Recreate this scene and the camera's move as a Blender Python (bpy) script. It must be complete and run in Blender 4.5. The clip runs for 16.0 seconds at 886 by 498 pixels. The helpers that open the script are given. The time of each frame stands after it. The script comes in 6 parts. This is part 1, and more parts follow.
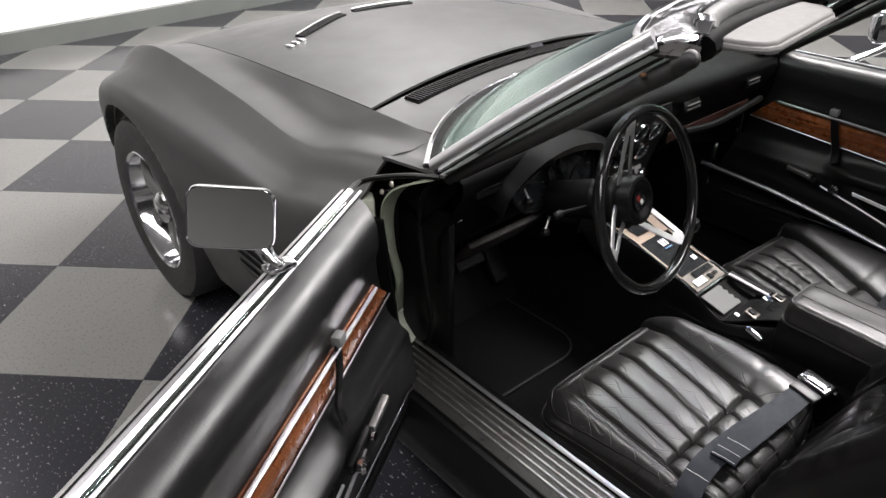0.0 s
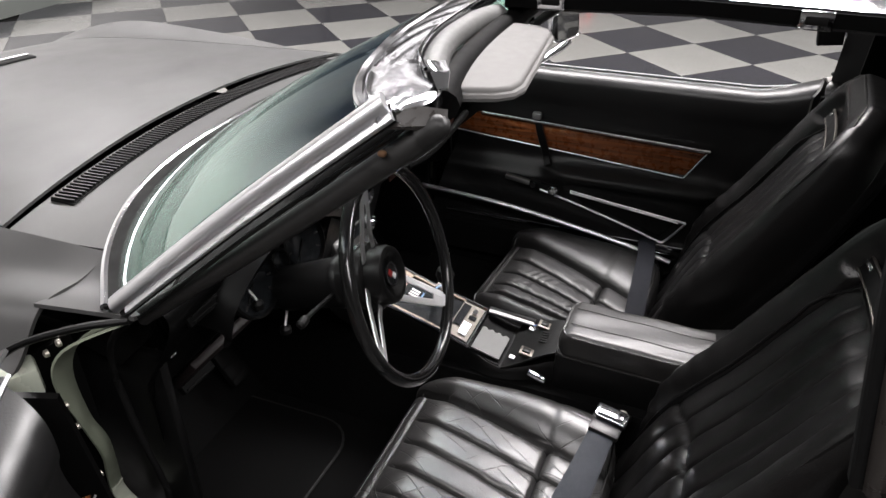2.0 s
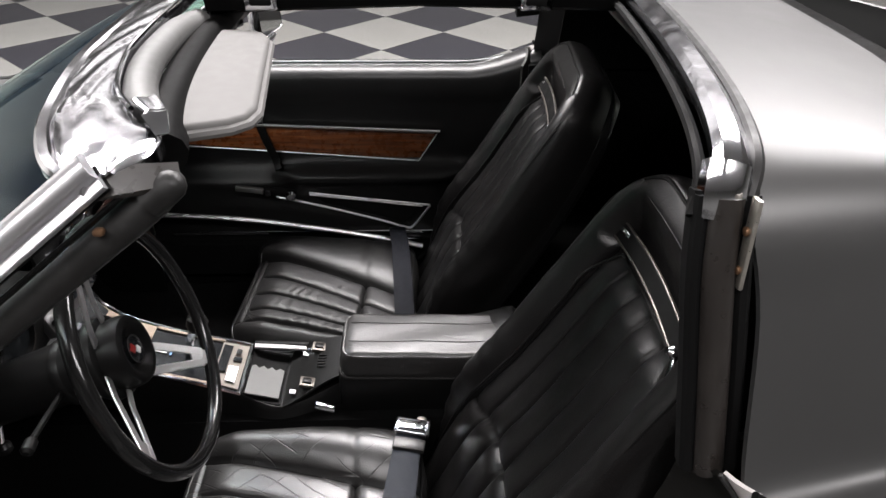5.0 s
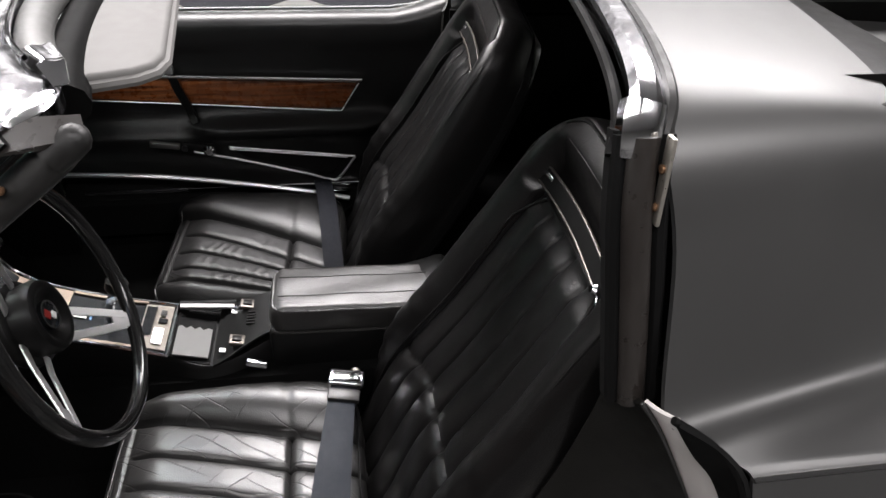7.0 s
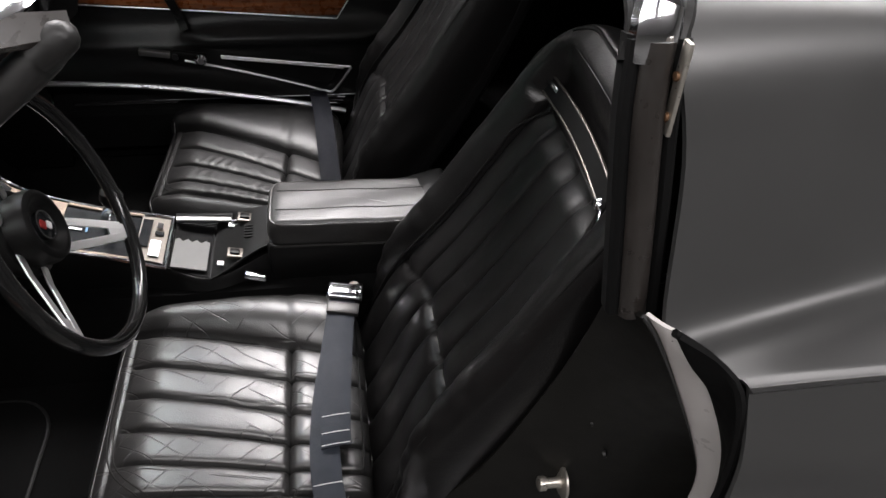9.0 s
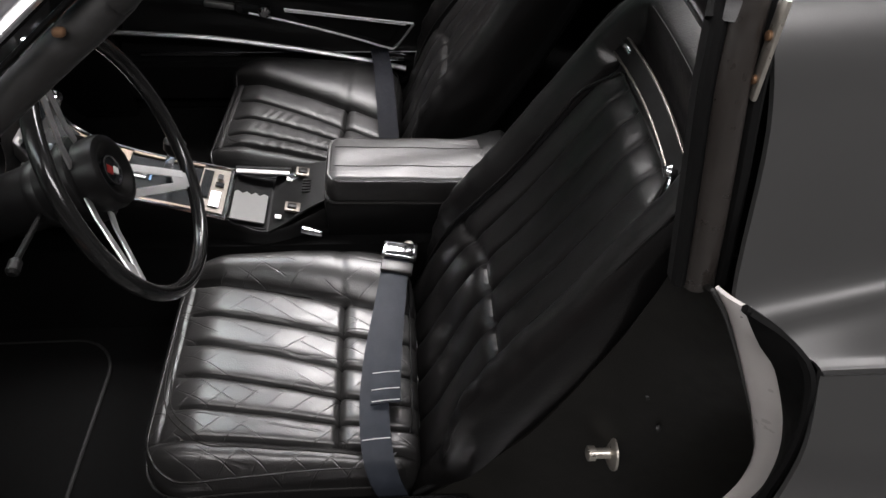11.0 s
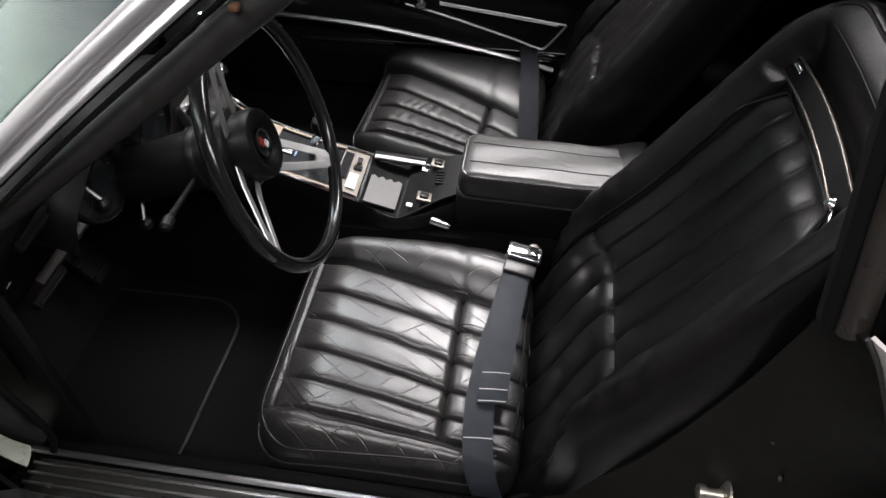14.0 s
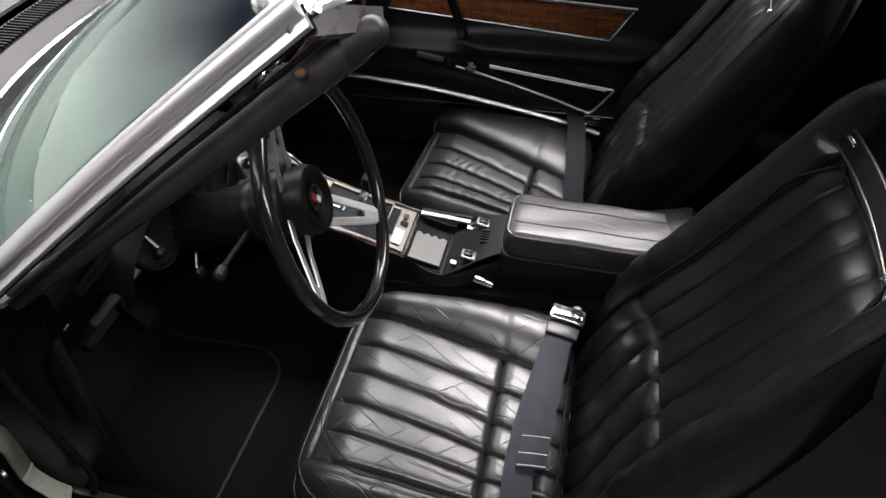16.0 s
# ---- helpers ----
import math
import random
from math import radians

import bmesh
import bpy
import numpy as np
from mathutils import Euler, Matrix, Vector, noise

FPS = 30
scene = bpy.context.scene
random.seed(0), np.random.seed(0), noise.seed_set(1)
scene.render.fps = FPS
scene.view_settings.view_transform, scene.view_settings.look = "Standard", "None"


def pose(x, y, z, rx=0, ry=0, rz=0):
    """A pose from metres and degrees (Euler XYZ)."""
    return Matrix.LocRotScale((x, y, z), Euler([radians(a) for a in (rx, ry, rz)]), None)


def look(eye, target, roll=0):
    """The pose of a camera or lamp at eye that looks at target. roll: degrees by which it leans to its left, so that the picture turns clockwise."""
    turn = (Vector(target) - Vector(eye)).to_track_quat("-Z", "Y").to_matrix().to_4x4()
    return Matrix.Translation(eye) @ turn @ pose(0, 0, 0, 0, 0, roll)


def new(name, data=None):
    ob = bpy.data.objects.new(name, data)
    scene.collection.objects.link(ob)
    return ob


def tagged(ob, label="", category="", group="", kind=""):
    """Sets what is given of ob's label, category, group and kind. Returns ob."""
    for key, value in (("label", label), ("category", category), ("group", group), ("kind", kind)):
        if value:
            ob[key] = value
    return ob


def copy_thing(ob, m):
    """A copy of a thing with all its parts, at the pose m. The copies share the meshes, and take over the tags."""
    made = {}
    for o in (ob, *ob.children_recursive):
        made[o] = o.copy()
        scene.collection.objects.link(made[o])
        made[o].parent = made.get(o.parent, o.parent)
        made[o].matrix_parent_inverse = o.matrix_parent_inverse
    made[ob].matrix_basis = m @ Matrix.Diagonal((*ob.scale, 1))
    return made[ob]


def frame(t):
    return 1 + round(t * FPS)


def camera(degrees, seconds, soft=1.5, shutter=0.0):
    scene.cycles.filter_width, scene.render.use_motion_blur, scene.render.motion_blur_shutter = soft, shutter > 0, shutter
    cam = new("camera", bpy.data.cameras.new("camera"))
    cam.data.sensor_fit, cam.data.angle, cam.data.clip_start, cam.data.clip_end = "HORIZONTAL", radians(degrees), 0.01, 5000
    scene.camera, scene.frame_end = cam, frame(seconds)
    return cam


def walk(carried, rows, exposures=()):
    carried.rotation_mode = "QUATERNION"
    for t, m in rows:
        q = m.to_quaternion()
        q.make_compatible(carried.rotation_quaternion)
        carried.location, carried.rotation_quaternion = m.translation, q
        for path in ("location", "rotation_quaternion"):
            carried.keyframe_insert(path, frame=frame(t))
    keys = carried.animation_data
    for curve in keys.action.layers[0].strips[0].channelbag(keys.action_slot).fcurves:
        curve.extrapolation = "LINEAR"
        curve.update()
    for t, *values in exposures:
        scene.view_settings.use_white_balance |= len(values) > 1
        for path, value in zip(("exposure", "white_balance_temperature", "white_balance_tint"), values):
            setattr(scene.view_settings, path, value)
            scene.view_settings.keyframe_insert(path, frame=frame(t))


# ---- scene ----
cam = camera(64.3, 16.0)
PATH = [
    (0, (-1.494, -0.67, 1.453), (-0.376, 0.624, 0.417), -0.3),
    (0.5, (-1.443, -0.576, 1.45), (-0.161, 0.558, 0.415), -0.4),
    (1, (-1.371, -0.519, 1.449), (0.036, 0.456, 0.416), -0.5),
    (1.5, (-1.298, -0.476, 1.445), (0.19, 0.375, 0.415), -0.7),
    (2, (-1.245, -0.432, 1.445), (0.336, 0.231, 0.414), -0.6),
    (2.5, (-1.195, -0.397, 1.445), (0.447, 0.088, 0.412), -0.5),
    (3, (-1.151, -0.367, 1.444), (0.532, -0.064, 0.408), -0.3),
    (3.5, (-1.117, -0.348, 1.444), (0.585, -0.182, 0.406), -0.4),
    (4, (-1.114, -0.349, 1.444), (0.59, -0.243, 0.402), 0.0),
    (4.5, (-1.116, -0.354, 1.444), (0.585, -0.346, 0.392), 0.6),
    (7, (-1.118, -0.362, 1.439), (0.469, -0.625, 0.25), 2.4),
    (7.5, (-1.117, -0.362, 1.437), (0.433, -0.64, 0.204), 2.6),
    (8, (-1.116, -0.361, 1.433), (0.395, -0.64, 0.153), 2.9),
    (8.5, (-1.115, -0.358, 1.43), (0.36, -0.633, 0.107), 3.1),
    (9, (-1.112, -0.355, 1.426), (0.324, -0.619, 0.06), 3.5),
    (11.5, (-1.102, -0.342, 1.41), (0.269, -0.422, -0.044), 2.4),
    (12, (-1.1, -0.341, 1.408), (0.274, -0.359, -0.045), 1.8),
    (12.5, (-1.099, -0.34, 1.406), (0.278, -0.294, -0.045), 1.2),
    (13, (-1.098, -0.339, 1.405), (0.276, -0.235, -0.045), 0.8),
    (13.5, (-1.097, -0.338, 1.405), (0.271, -0.173, -0.045), 0.1),
    (14, (-1.097, -0.336, 1.405), (0.267, -0.117, -0.042), -0.6),
    (14.5, (-1.097, -0.335, 1.406), (0.263, -0.073, -0.037), -1.0),
    (15, (-1.098, -0.334, 1.408), (0.27, -0.049, -0.023), -1.1),
    (15.5, (-1.097, -0.329, 1.41), (0.301, -0.019, 0.013), -1.2),
    (16, (-1.099, -0.327, 1.415), (0.35, 0.018, 0.08), -1.4),
]
walk(cam, [(t, look(eye, target, roll)) for t, eye, target, roll in PATH])

# ---- light ----
world = bpy.data.worlds.new("showroom_air")
scene.world = world
world.use_nodes = True
world.node_tree.nodes["Background"].inputs[0].default_value = (0.75, 0.78, 0.82, 1)
world.node_tree.nodes["Background"].inputs[1].default_value = 0.02


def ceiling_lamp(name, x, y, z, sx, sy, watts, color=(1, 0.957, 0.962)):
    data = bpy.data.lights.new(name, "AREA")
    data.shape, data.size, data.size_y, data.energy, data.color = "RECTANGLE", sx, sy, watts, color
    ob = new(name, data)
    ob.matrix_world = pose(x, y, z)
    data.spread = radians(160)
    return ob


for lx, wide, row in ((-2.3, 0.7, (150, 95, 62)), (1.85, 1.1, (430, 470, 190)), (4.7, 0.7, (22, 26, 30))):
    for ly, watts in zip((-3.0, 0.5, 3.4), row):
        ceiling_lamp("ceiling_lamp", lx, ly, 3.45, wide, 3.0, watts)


# ---- materials ----
def material(name, color, rough=0.5, metal=0.0, vary=0.15, scale=8.0, bump=0.0, bump_scale=200.0, rough_vary=0.1, coat=0.0, spec=0.5, grain=None):
    m = bpy.data.materials.new(name)
    m.use_nodes = True
    nt, b = m.node_tree, m.node_tree.nodes["Principled BSDF"]
    b.inputs["Metallic"].default_value = metal
    b.inputs["Coat Weight"].default_value = coat
    b.inputs["Specular IOR Level"].default_value = spec
    co = nt.nodes.new("ShaderNodeTexCoord")
    n1 = nt.nodes.new("ShaderNodeTexNoise")
    n1.inputs["Scale"].default_value, n1.inputs["Detail"].default_value = scale, 6
    nt.links.new(co.outputs["Object"], n1.inputs["Vector"])
    mix = nt.nodes.new("ShaderNodeMix")
    mix.data_type = "RGBA"
    mix.inputs[6].default_value = (*[max(c * (1 - vary), 0) for c in color], 1)
    mix.inputs[7].default_value = (*[min(c * (1 + vary), 1) for c in color], 1)
    nt.links.new(n1.outputs["Fac"], mix.inputs[0])
    nt.links.new(mix.outputs[2], b.inputs["Base Color"])
    mr = nt.nodes.new("ShaderNodeMapRange")
    mr.inputs[1].default_value, mr.inputs[2].default_value = 0.3, 0.7
    mr.inputs[3].default_value, mr.inputs[4].default_value = max(rough - rough_vary, 0.02), min(rough + rough_vary, 1)
    n3 = nt.nodes.new("ShaderNodeTexNoise")
    n3.inputs["Scale"].default_value, n3.inputs["Detail"].default_value = scale * 2.7, 4
    nt.links.new(co.outputs["Object"], n3.inputs["Vector"])
    nt.links.new(n3.outputs["Fac"], mr.inputs[0])
    nt.links.new(mr.outputs[0], b.inputs["Roughness"])
    if bump:
        n2 = nt.nodes.new("ShaderNodeTexNoise")
        n2.inputs["Scale"].default_value, n2.inputs["Detail"].default_value = bump_scale, 3
        nt.links.new(co.outputs["Object"], n2.inputs["Vector"])
        bp = nt.nodes.new("ShaderNodeBump")
        bp.inputs["Strength"].default_value, bp.inputs["Distance"].default_value = bump, 0.002
        nt.links.new(n2.outputs["Fac"], bp.inputs["Height"])
        nt.links.new(bp.outputs[0], b.inputs["Normal"])
    return m


def leather_material(name, color, rough, crease, gloss=0.6):
    """Worn leather: fine pores, long stretched creases and a web of cracks."""
    m = material(name, color, rough, 0, 0.25, 14, 0, 200, 0.035, 0, gloss)
    nt, b = m.node_tree, m.node_tree.nodes["Principled BSDF"]
    co = nt.nodes.new("ShaderNodeTexCoord")
    pores = nt.nodes.new("ShaderNodeTexVoronoi")
    pores.inputs["Scale"].default_value = 420
    nt.links.new(co.outputs["Object"], pores.inputs["Vector"])
    warp = nt.nodes.new("ShaderNodeTexNoise")
    warp.inputs["Scale"].default_value, warp.inputs["Detail"].default_value = 9, 3
    nt.links.new(co.outputs["Object"], warp.inputs["Vector"])
    add = nt.nodes.new("ShaderNodeVectorMath")
    add.operation = "MULTIPLY_ADD"
    add.inputs[1].default_value = (0.014, 0.014, 0.014)
    nt.links.new(warp.outputs["Color"], add.inputs[0])
    nt.links.new(co.outputs["Object"], add.inputs[2])
    # Two families of thin slanting creases, each showing only in patches.
    lines = None
    for turn, size, seed in ((34, 10.5, 3.1), (-41, 9.0, 8.7), (12, 4.6, 5.5)):
        mp = nt.nodes.new("ShaderNodeMapping")
        mp.inputs["Rotation"].default_value, mp.inputs["Location"].default_value = (0, 0, radians(turn)), (seed, seed, seed)
        nt.links.new(add.outputs[0], mp.inputs[0])
        wave = nt.nodes.new("ShaderNodeTexWave")
        wave.inputs["Scale"].default_value, wave.inputs["Distortion"].default_value, wave.inputs["Detail"].default_value = size, 1.2, 1.0
        nt.links.new(mp.outputs[0], wave.inputs["Vector"])
        thin = nt.nodes.new("ShaderNodeMapRange")
        thin.inputs[1].default_value, thin.inputs[2].default_value, thin.inputs[3].default_value, thin.inputs[4].default_value = 0.985, 1.0, 0.0, 1.0
        nt.links.new(wave.outputs["Fac"], thin.inputs[0])
        patch = nt.nodes.new("ShaderNodeTexNoise")
        patch.inputs["Scale"].default_value, patch.inputs["Detail"].default_value = 11, 2
        nt.links.new(mp.outputs[0], patch.inputs["Vector"])
        show = nt.nodes.new("ShaderNodeMapRange")
        show.inputs[1].default_value, show.inputs[2].default_value = 0.46, 0.56
        nt.links.new(patch.outputs["Fac"], show.inputs[0])
        mul = nt.nodes.new("ShaderNodeMath")
        mul.operation = "MULTIPLY"
        nt.links.new(thin.outputs[0], mul.inputs[0])
        nt.links.new(show.outputs[0], mul.inputs[1])
        if lines is None:
            lines = mul
        else:
            both = nt.nodes.new("ShaderNodeMath")
            both.operation = "MAXIMUM"
            nt.links.new(lines.outputs[0], both.inputs[0])
            nt.links.new(mul.outputs[0], both.inputs[1])
            lines = both
    soft = nt.nodes.new("ShaderNodeTexNoise")
    soft.inputs["Scale"].default_value, soft.inputs["Detail"].default_value = 38, 5
    nt.links.new(co.outputs["Object"], soft.inputs["Vector"])
    b1 = nt.nodes.new("ShaderNodeBump")
    b1.inputs["Strength"].default_value, b1.inputs["Distance"].default_value = 0.3, 0.0006
    nt.links.new(pores.outputs["Distance"], b1.inputs["Height"])
    b2 = nt.nodes.new("ShaderNodeBump")
    b2.inputs["Strength"].default_value, b2.inputs["Distance"].default_value = crease * 1.6, 0.0012
    b2.invert = True
    nt.links.new(lines.outputs[0], b2.inputs["Height"])
    nt.links.new(b1.outputs[0], b2.inputs["Normal"])
    b3 = nt.nodes.new("ShaderNodeBump")
    b3.inputs["Strength"].default_value, b3.inputs["Distance"].default_value = 0.13, 0.004
    nt.links.new(soft.outputs["Fac"], b3.inputs["Height"])
    nt.links.new(b2.outputs[0], b3.inputs["Normal"])
    nt.links.new(b3.outputs[0], b.inputs["Normal"])
    return m


def wood_material(name):
    m = material(name, (0.1, 0.028, 0.009), 0.3, 0, 0.2, 20)
    nt, b = m.node_tree, m.node_tree.nodes["Principled BSDF"]
    co = nt.nodes.new("ShaderNodeTexCoord")
    mp = nt.nodes.new("ShaderNodeMapping")
    mp.inputs["Scale"].default_value = (40, 3.0, 55)
    nt.links.new(co.outputs["Object"], mp.inputs[0])
    n = nt.nodes.new("ShaderNodeTexNoise")
    n.inputs["Scale"].default_value, n.inputs["Detail"].default_value, n.inputs["Distortion"].default_value = 1.6, 8, 1.2
    nt.links.new(mp.outputs[0], n.inputs["Vector"])
    r = nt.nodes.new("ShaderNodeValToRGB")
    r.color_ramp.elements[0].position, r.color_ramp.elements[0].color = 0.32, (0.035, 0.009, 0.003, 1)
    r.color_ramp.elements[1].position, r.color_ramp.elements[1].color = 0.68, (0.2, 0.065, 0.02, 1)
    nt.links.new(n.outputs["Fac"], r.inputs[0])
    nt.links.new(r.outputs[0], b.inputs["Base Color"])
    return m


def tile_material(name, color, fleck, amount):
    """Vinyl floor tile: base tone, flecks, faint wear; each tile a touch different."""
    m = bpy.data.materials.new(name)
    m.use_nodes = True
    nt, b = m.node_tree, m.node_tree.nodes["Principled BSDF"]
    co = nt.nodes.new("ShaderNodeTexCoord")
    geo = nt.nodes.new("ShaderNodeNewGeometry")
    mp = nt.nodes.new("ShaderNodeMapping")
    mp.inputs["Scale"].default_value = (1.0, 0.45, 1)
    nt.links.new(geo.outputs["Position"], mp.inputs[0])
    v = nt.nodes.new("ShaderNodeTexNoise")
    v.inputs["Scale"].default_value, v.inputs["Detail"].default_value = 140, 2.5
    nt.links.new(mp.outputs[0], v.inputs["Vector"])
    ramp = nt.nodes.new("ShaderNodeMapRange")
    ramp.inputs[1].default_value, ramp.inputs[2].default_value = amount, amount + 0.06
    nt.links.new(v.outputs["Fac"], ramp.inputs[0])
    mix = nt.nodes.new("ShaderNodeMix")
    mix.data_type = "RGBA"
    mix.inputs[6].default_value, mix.inputs[7].default_value = (*color, 1), (*fleck, 1)
    nt.links.new(ramp.outputs[0], mix.inputs[0])
    info = nt.nodes.new("ShaderNodeObjectInfo")
    big = nt.nodes.new("ShaderNodeTexNoise")
    big.inputs["Scale"].default_value = 3
    nt.links.new(geo.outputs["Position"], big.inputs["Vector"])
    ad = nt.nodes.new("ShaderNodeMath")
    ad.operation = "ADD"
    nt.links.new(info.outputs["Random"], ad.inputs[0])
    nt.links.new(big.outputs["Fac"], ad.inputs[1])
    val = nt.nodes.new("ShaderNodeMapRange")
    val.inputs[1].default_value, val.inputs[2].default_value, val.inputs[3].default_value, val.inputs[4].default_value = 0, 2, 0.85, 1.15
    nt.links.new(ad.outputs[0], val.inputs[0])
    hsv = nt.nodes.new("ShaderNodeHueSaturation")
    nt.links.new(mix.outputs[2], hsv.inputs["Color"])
    nt.links.new(val.outputs[0], hsv.inputs["Value"])
    nt.links.new(hsv.outputs[0], b.inputs["Base Color"])
    rr = nt.nodes.new("ShaderNodeMapRange")
    b.inputs["Specular IOR Level"].default_value = 0.34
    rr.inputs[3].default_value, rr.inputs[4].default_value = 0.12, 0.26
    nt.links.new(big.outputs["Fac"], rr.inputs[0])
    nt.links.new(rr.outputs[0], b.inputs["Roughness"])
    wave = nt.nodes.new("ShaderNodeTexNoise")
    wave.inputs["Scale"].default_value = 14
    nt.links.new(geo.outputs["Position"], wave.inputs["Vector"])
    bp = nt.nodes.new("ShaderNodeBump")
    bp.inputs["Strength"].default_value, bp.inputs["Distance"].default_value = 0.06, 0.004
    nt.links.new(wave.outputs["Fac"], bp.inputs["Height"])
    nt.links.new(bp.outputs[0], b.inputs["Normal"])
    return m


def glass_material(name, tint, film=0.0, band=None):
    """Clear pane; film: share of a pale matt layer painted in for reflected wall light; band: (z from, z to) of a blue
    shade band.
    """
    m = bpy.data.materials.new(name)
    m.use_nodes = True
    nt = m.node_tree
    nt.nodes.remove(nt.nodes["Principled BSDF"])
    tr = nt.nodes.new("ShaderNodeBsdfTransparent")
    tr.inputs[0].default_value = (*tint, 1)
    gl = nt.nodes.new("ShaderNodeBsdfGlossy")
    gl.inputs["Roughness"].default_value, gl.inputs["Color"].default_value = 0.02, (0.88, 1.0, 0.96, 1)
    fr = nt.nodes.new("ShaderNodeFresnel")
    fr.inputs[0].default_value = 1.5
    mx = nt.nodes.new("ShaderNodeMixShader")
    nt.links.new(fr.outputs[0], mx.inputs[0])
    nt.links.new(tr.outputs[0], mx.inputs[1])
    nt.links.new(gl.outputs[0], mx.inputs[2])
    last = mx
    if film:
        # Pale matt layer: reflected glare put into the pane's colour.
        glare = nt.nodes.new("ShaderNodeBsdfDiffuse")
        glare.inputs[0].default_value = (0.52, 0.58, 0.545, 1)
        noise = nt.nodes.new("ShaderNodeTexNoise")
        noise.inputs["Scale"].default_value, noise.inputs["Detail"].default_value = 4, 3
        geo = nt.nodes.new("ShaderNodeNewGeometry")
        nt.links.new(geo.outputs["Position"], noise.inputs["Vector"])
        amount = nt.nodes.new("ShaderNodeMapRange")
        amount.inputs[3].default_value, amount.inputs[4].default_value = film * 0.7, film * 1.3
        nt.links.new(noise.outputs["Fac"], amount.inputs[0])
        last = nt.nodes.new("ShaderNodeMixShader")
        nt.links.new(amount.outputs[0], last.inputs[0])
        nt.links.new(mx.outputs[0], last.inputs[1])
        nt.links.new(glare.outputs[0], last.inputs[2])
        if band:
            sep = nt.nodes.new("ShaderNodeSeparateXYZ")
            nt.links.new(geo.outputs["Position"], sep.inputs[0])
            grade = nt.nodes.new("ShaderNodeMapRange")
            grade.inputs[1].default_value, grade.inputs[2].default_value = band
            nt.links.new(sep.outputs[2], grade.inputs[0])
            for shader, low, high in ((tr, tint, (0.12, 0.16, 0.24)), (glare, (0.52, 0.58, 0.545), (0.03, 0.05, 0.09))):
                mix = nt.nodes.new("ShaderNodeMix")
                mix.data_type = "RGBA"
                mix.inputs[6].default_value, mix.inputs[7].default_value = (*low, 1), (*high, 1)
                nt.links.new(grade.outputs[0], mix.inputs[0])
                nt.links.new(mix.outputs[2], shader.inputs[0])
    nt.links.new(last.outputs[0], nt.nodes["Material Output"].inputs[0])
    return m


PAINT = material("satin_grey_paint", (0.067, 0.067, 0.0665), 0.42, 0.6, 0.06, 3, 0.02, 900, 0.04, 0.0, 0.5)
# One green primer in two tones, painted for its shaded and lit parts.
JAMB_SHADED = material("shaded_green_primer", (0.19, 0.21, 0.16), 0.4, 0.1, 0.25, 12, 0.05, 90, 0.1)
JAMB = material("lightened_green_primer", (0.45, 0.48, 0.40), 0.28, 0.1, 0.25, 12, 0.05, 90, 0.1)
CHROME = material("chrome", (0.64, 0.64, 0.66), 0.1, 1.0, 0.03, 12, 0, 60, 0.03)
STAINLESS = material("worn_stainless_trim", (0.50, 0.50, 0.52), 0.14, 1.0, 0.15, 18, 0.4, 24, 0.05)
BRUSHED = material("brushed_aluminium", (0.33, 0.325, 0.32), 0.4, 1.0, 0.08, 60, 0.05, 400, 0.08)
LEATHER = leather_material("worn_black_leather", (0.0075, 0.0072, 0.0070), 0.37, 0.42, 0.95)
# Passenger cushion: softer creases, and darkened for the weaker light it gets.
LEATHER_DIM = leather_material("dimmed_softly_creased_leather", (0.0050, 0.0048, 0.0047), 0.42, 0.14, 0.42)
# Backrest: smoother, with its shade put into base colour and gloss.
LEATHER_BACK = leather_material("smooth_shaded_black_leather", (0.0034, 0.0032, 0.0032), 0.33, 0.04, 0.33)
LEATHER_GREY = leather_material("worn_armrest_leather", (0.012, 0.0115, 0.011), 0.37, 0.12)
VINYL = material("black_vinyl", (0.0028, 0.0028, 0.0028), 0.38, 0, 0.15, 12, 0.06, 350, 0.05, 0, 0.05)
DOOR_VINYL = material("padded_door_vinyl", (0.006, 0.006, 0.006), 0.36, 0, 0.2, 9, 0.1, 300, 0.06, 0, 0.36)
SATIN_TRIM = material("satin_bright_trim", (0.75, 0.75, 0.77), 0.32, 1.0, 0.02, 8, 0, 60, 0.0)
SPOKE_METAL = material("satin_spoke_aluminium", (0.80, 0.80, 0.80), 0.40, 1.0, 0.06, 60, 0.05, 300, 0.06)
DULL_PLATE = material("dull_brushed_plate", (0.13, 0.118, 0.105), 0.42, 0.9, 0.15, 60, 0.05, 400, 0.08)
TAN_METAL = material("tan_brushed_metal", (0.2, 0.155, 0.125), 0.38, 0.9, 0.1, 60, 0.05, 400, 0.06)
PLASTIC = material("black_plastic", (0.004, 0.004, 0.004), 0.34, 0, 0.15, 20, 0.08, 500, 0.06, 0, 0.16)
RUBBER = material("black_rubber", (0.008, 0.0078, 0.0075), 0.5, 0, 0.3, 25, 0.2, 120, 0.12, 0, 0.35)
RUBBER_WORN = material("worn_brown_rubber", (0.017, 0.0145, 0.013), 0.36, 0, 0.4, 22, 0.15, 60, 0.12)
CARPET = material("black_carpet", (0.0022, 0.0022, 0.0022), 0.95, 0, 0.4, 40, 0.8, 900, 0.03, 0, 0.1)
VISOR_VINYL = material("pale_grey_visor_vinyl", (0.12, 0.117, 0.114), 0.55, 0, 0.06, 20, 0.1, 500, 0.06, 0, 0.12)
PIPING = material("dull_piping", (0.012, 0.0115, 0.011), 0.5, 0, 0.2, 60, 0, 200, 0.1, 0, 0.3)
WHITE_THREAD = material("white_thread", (0.5, 0.5, 0.5), 0.6, 0, 0.1, 60)
WOOD = wood_material("walnut_veneer")
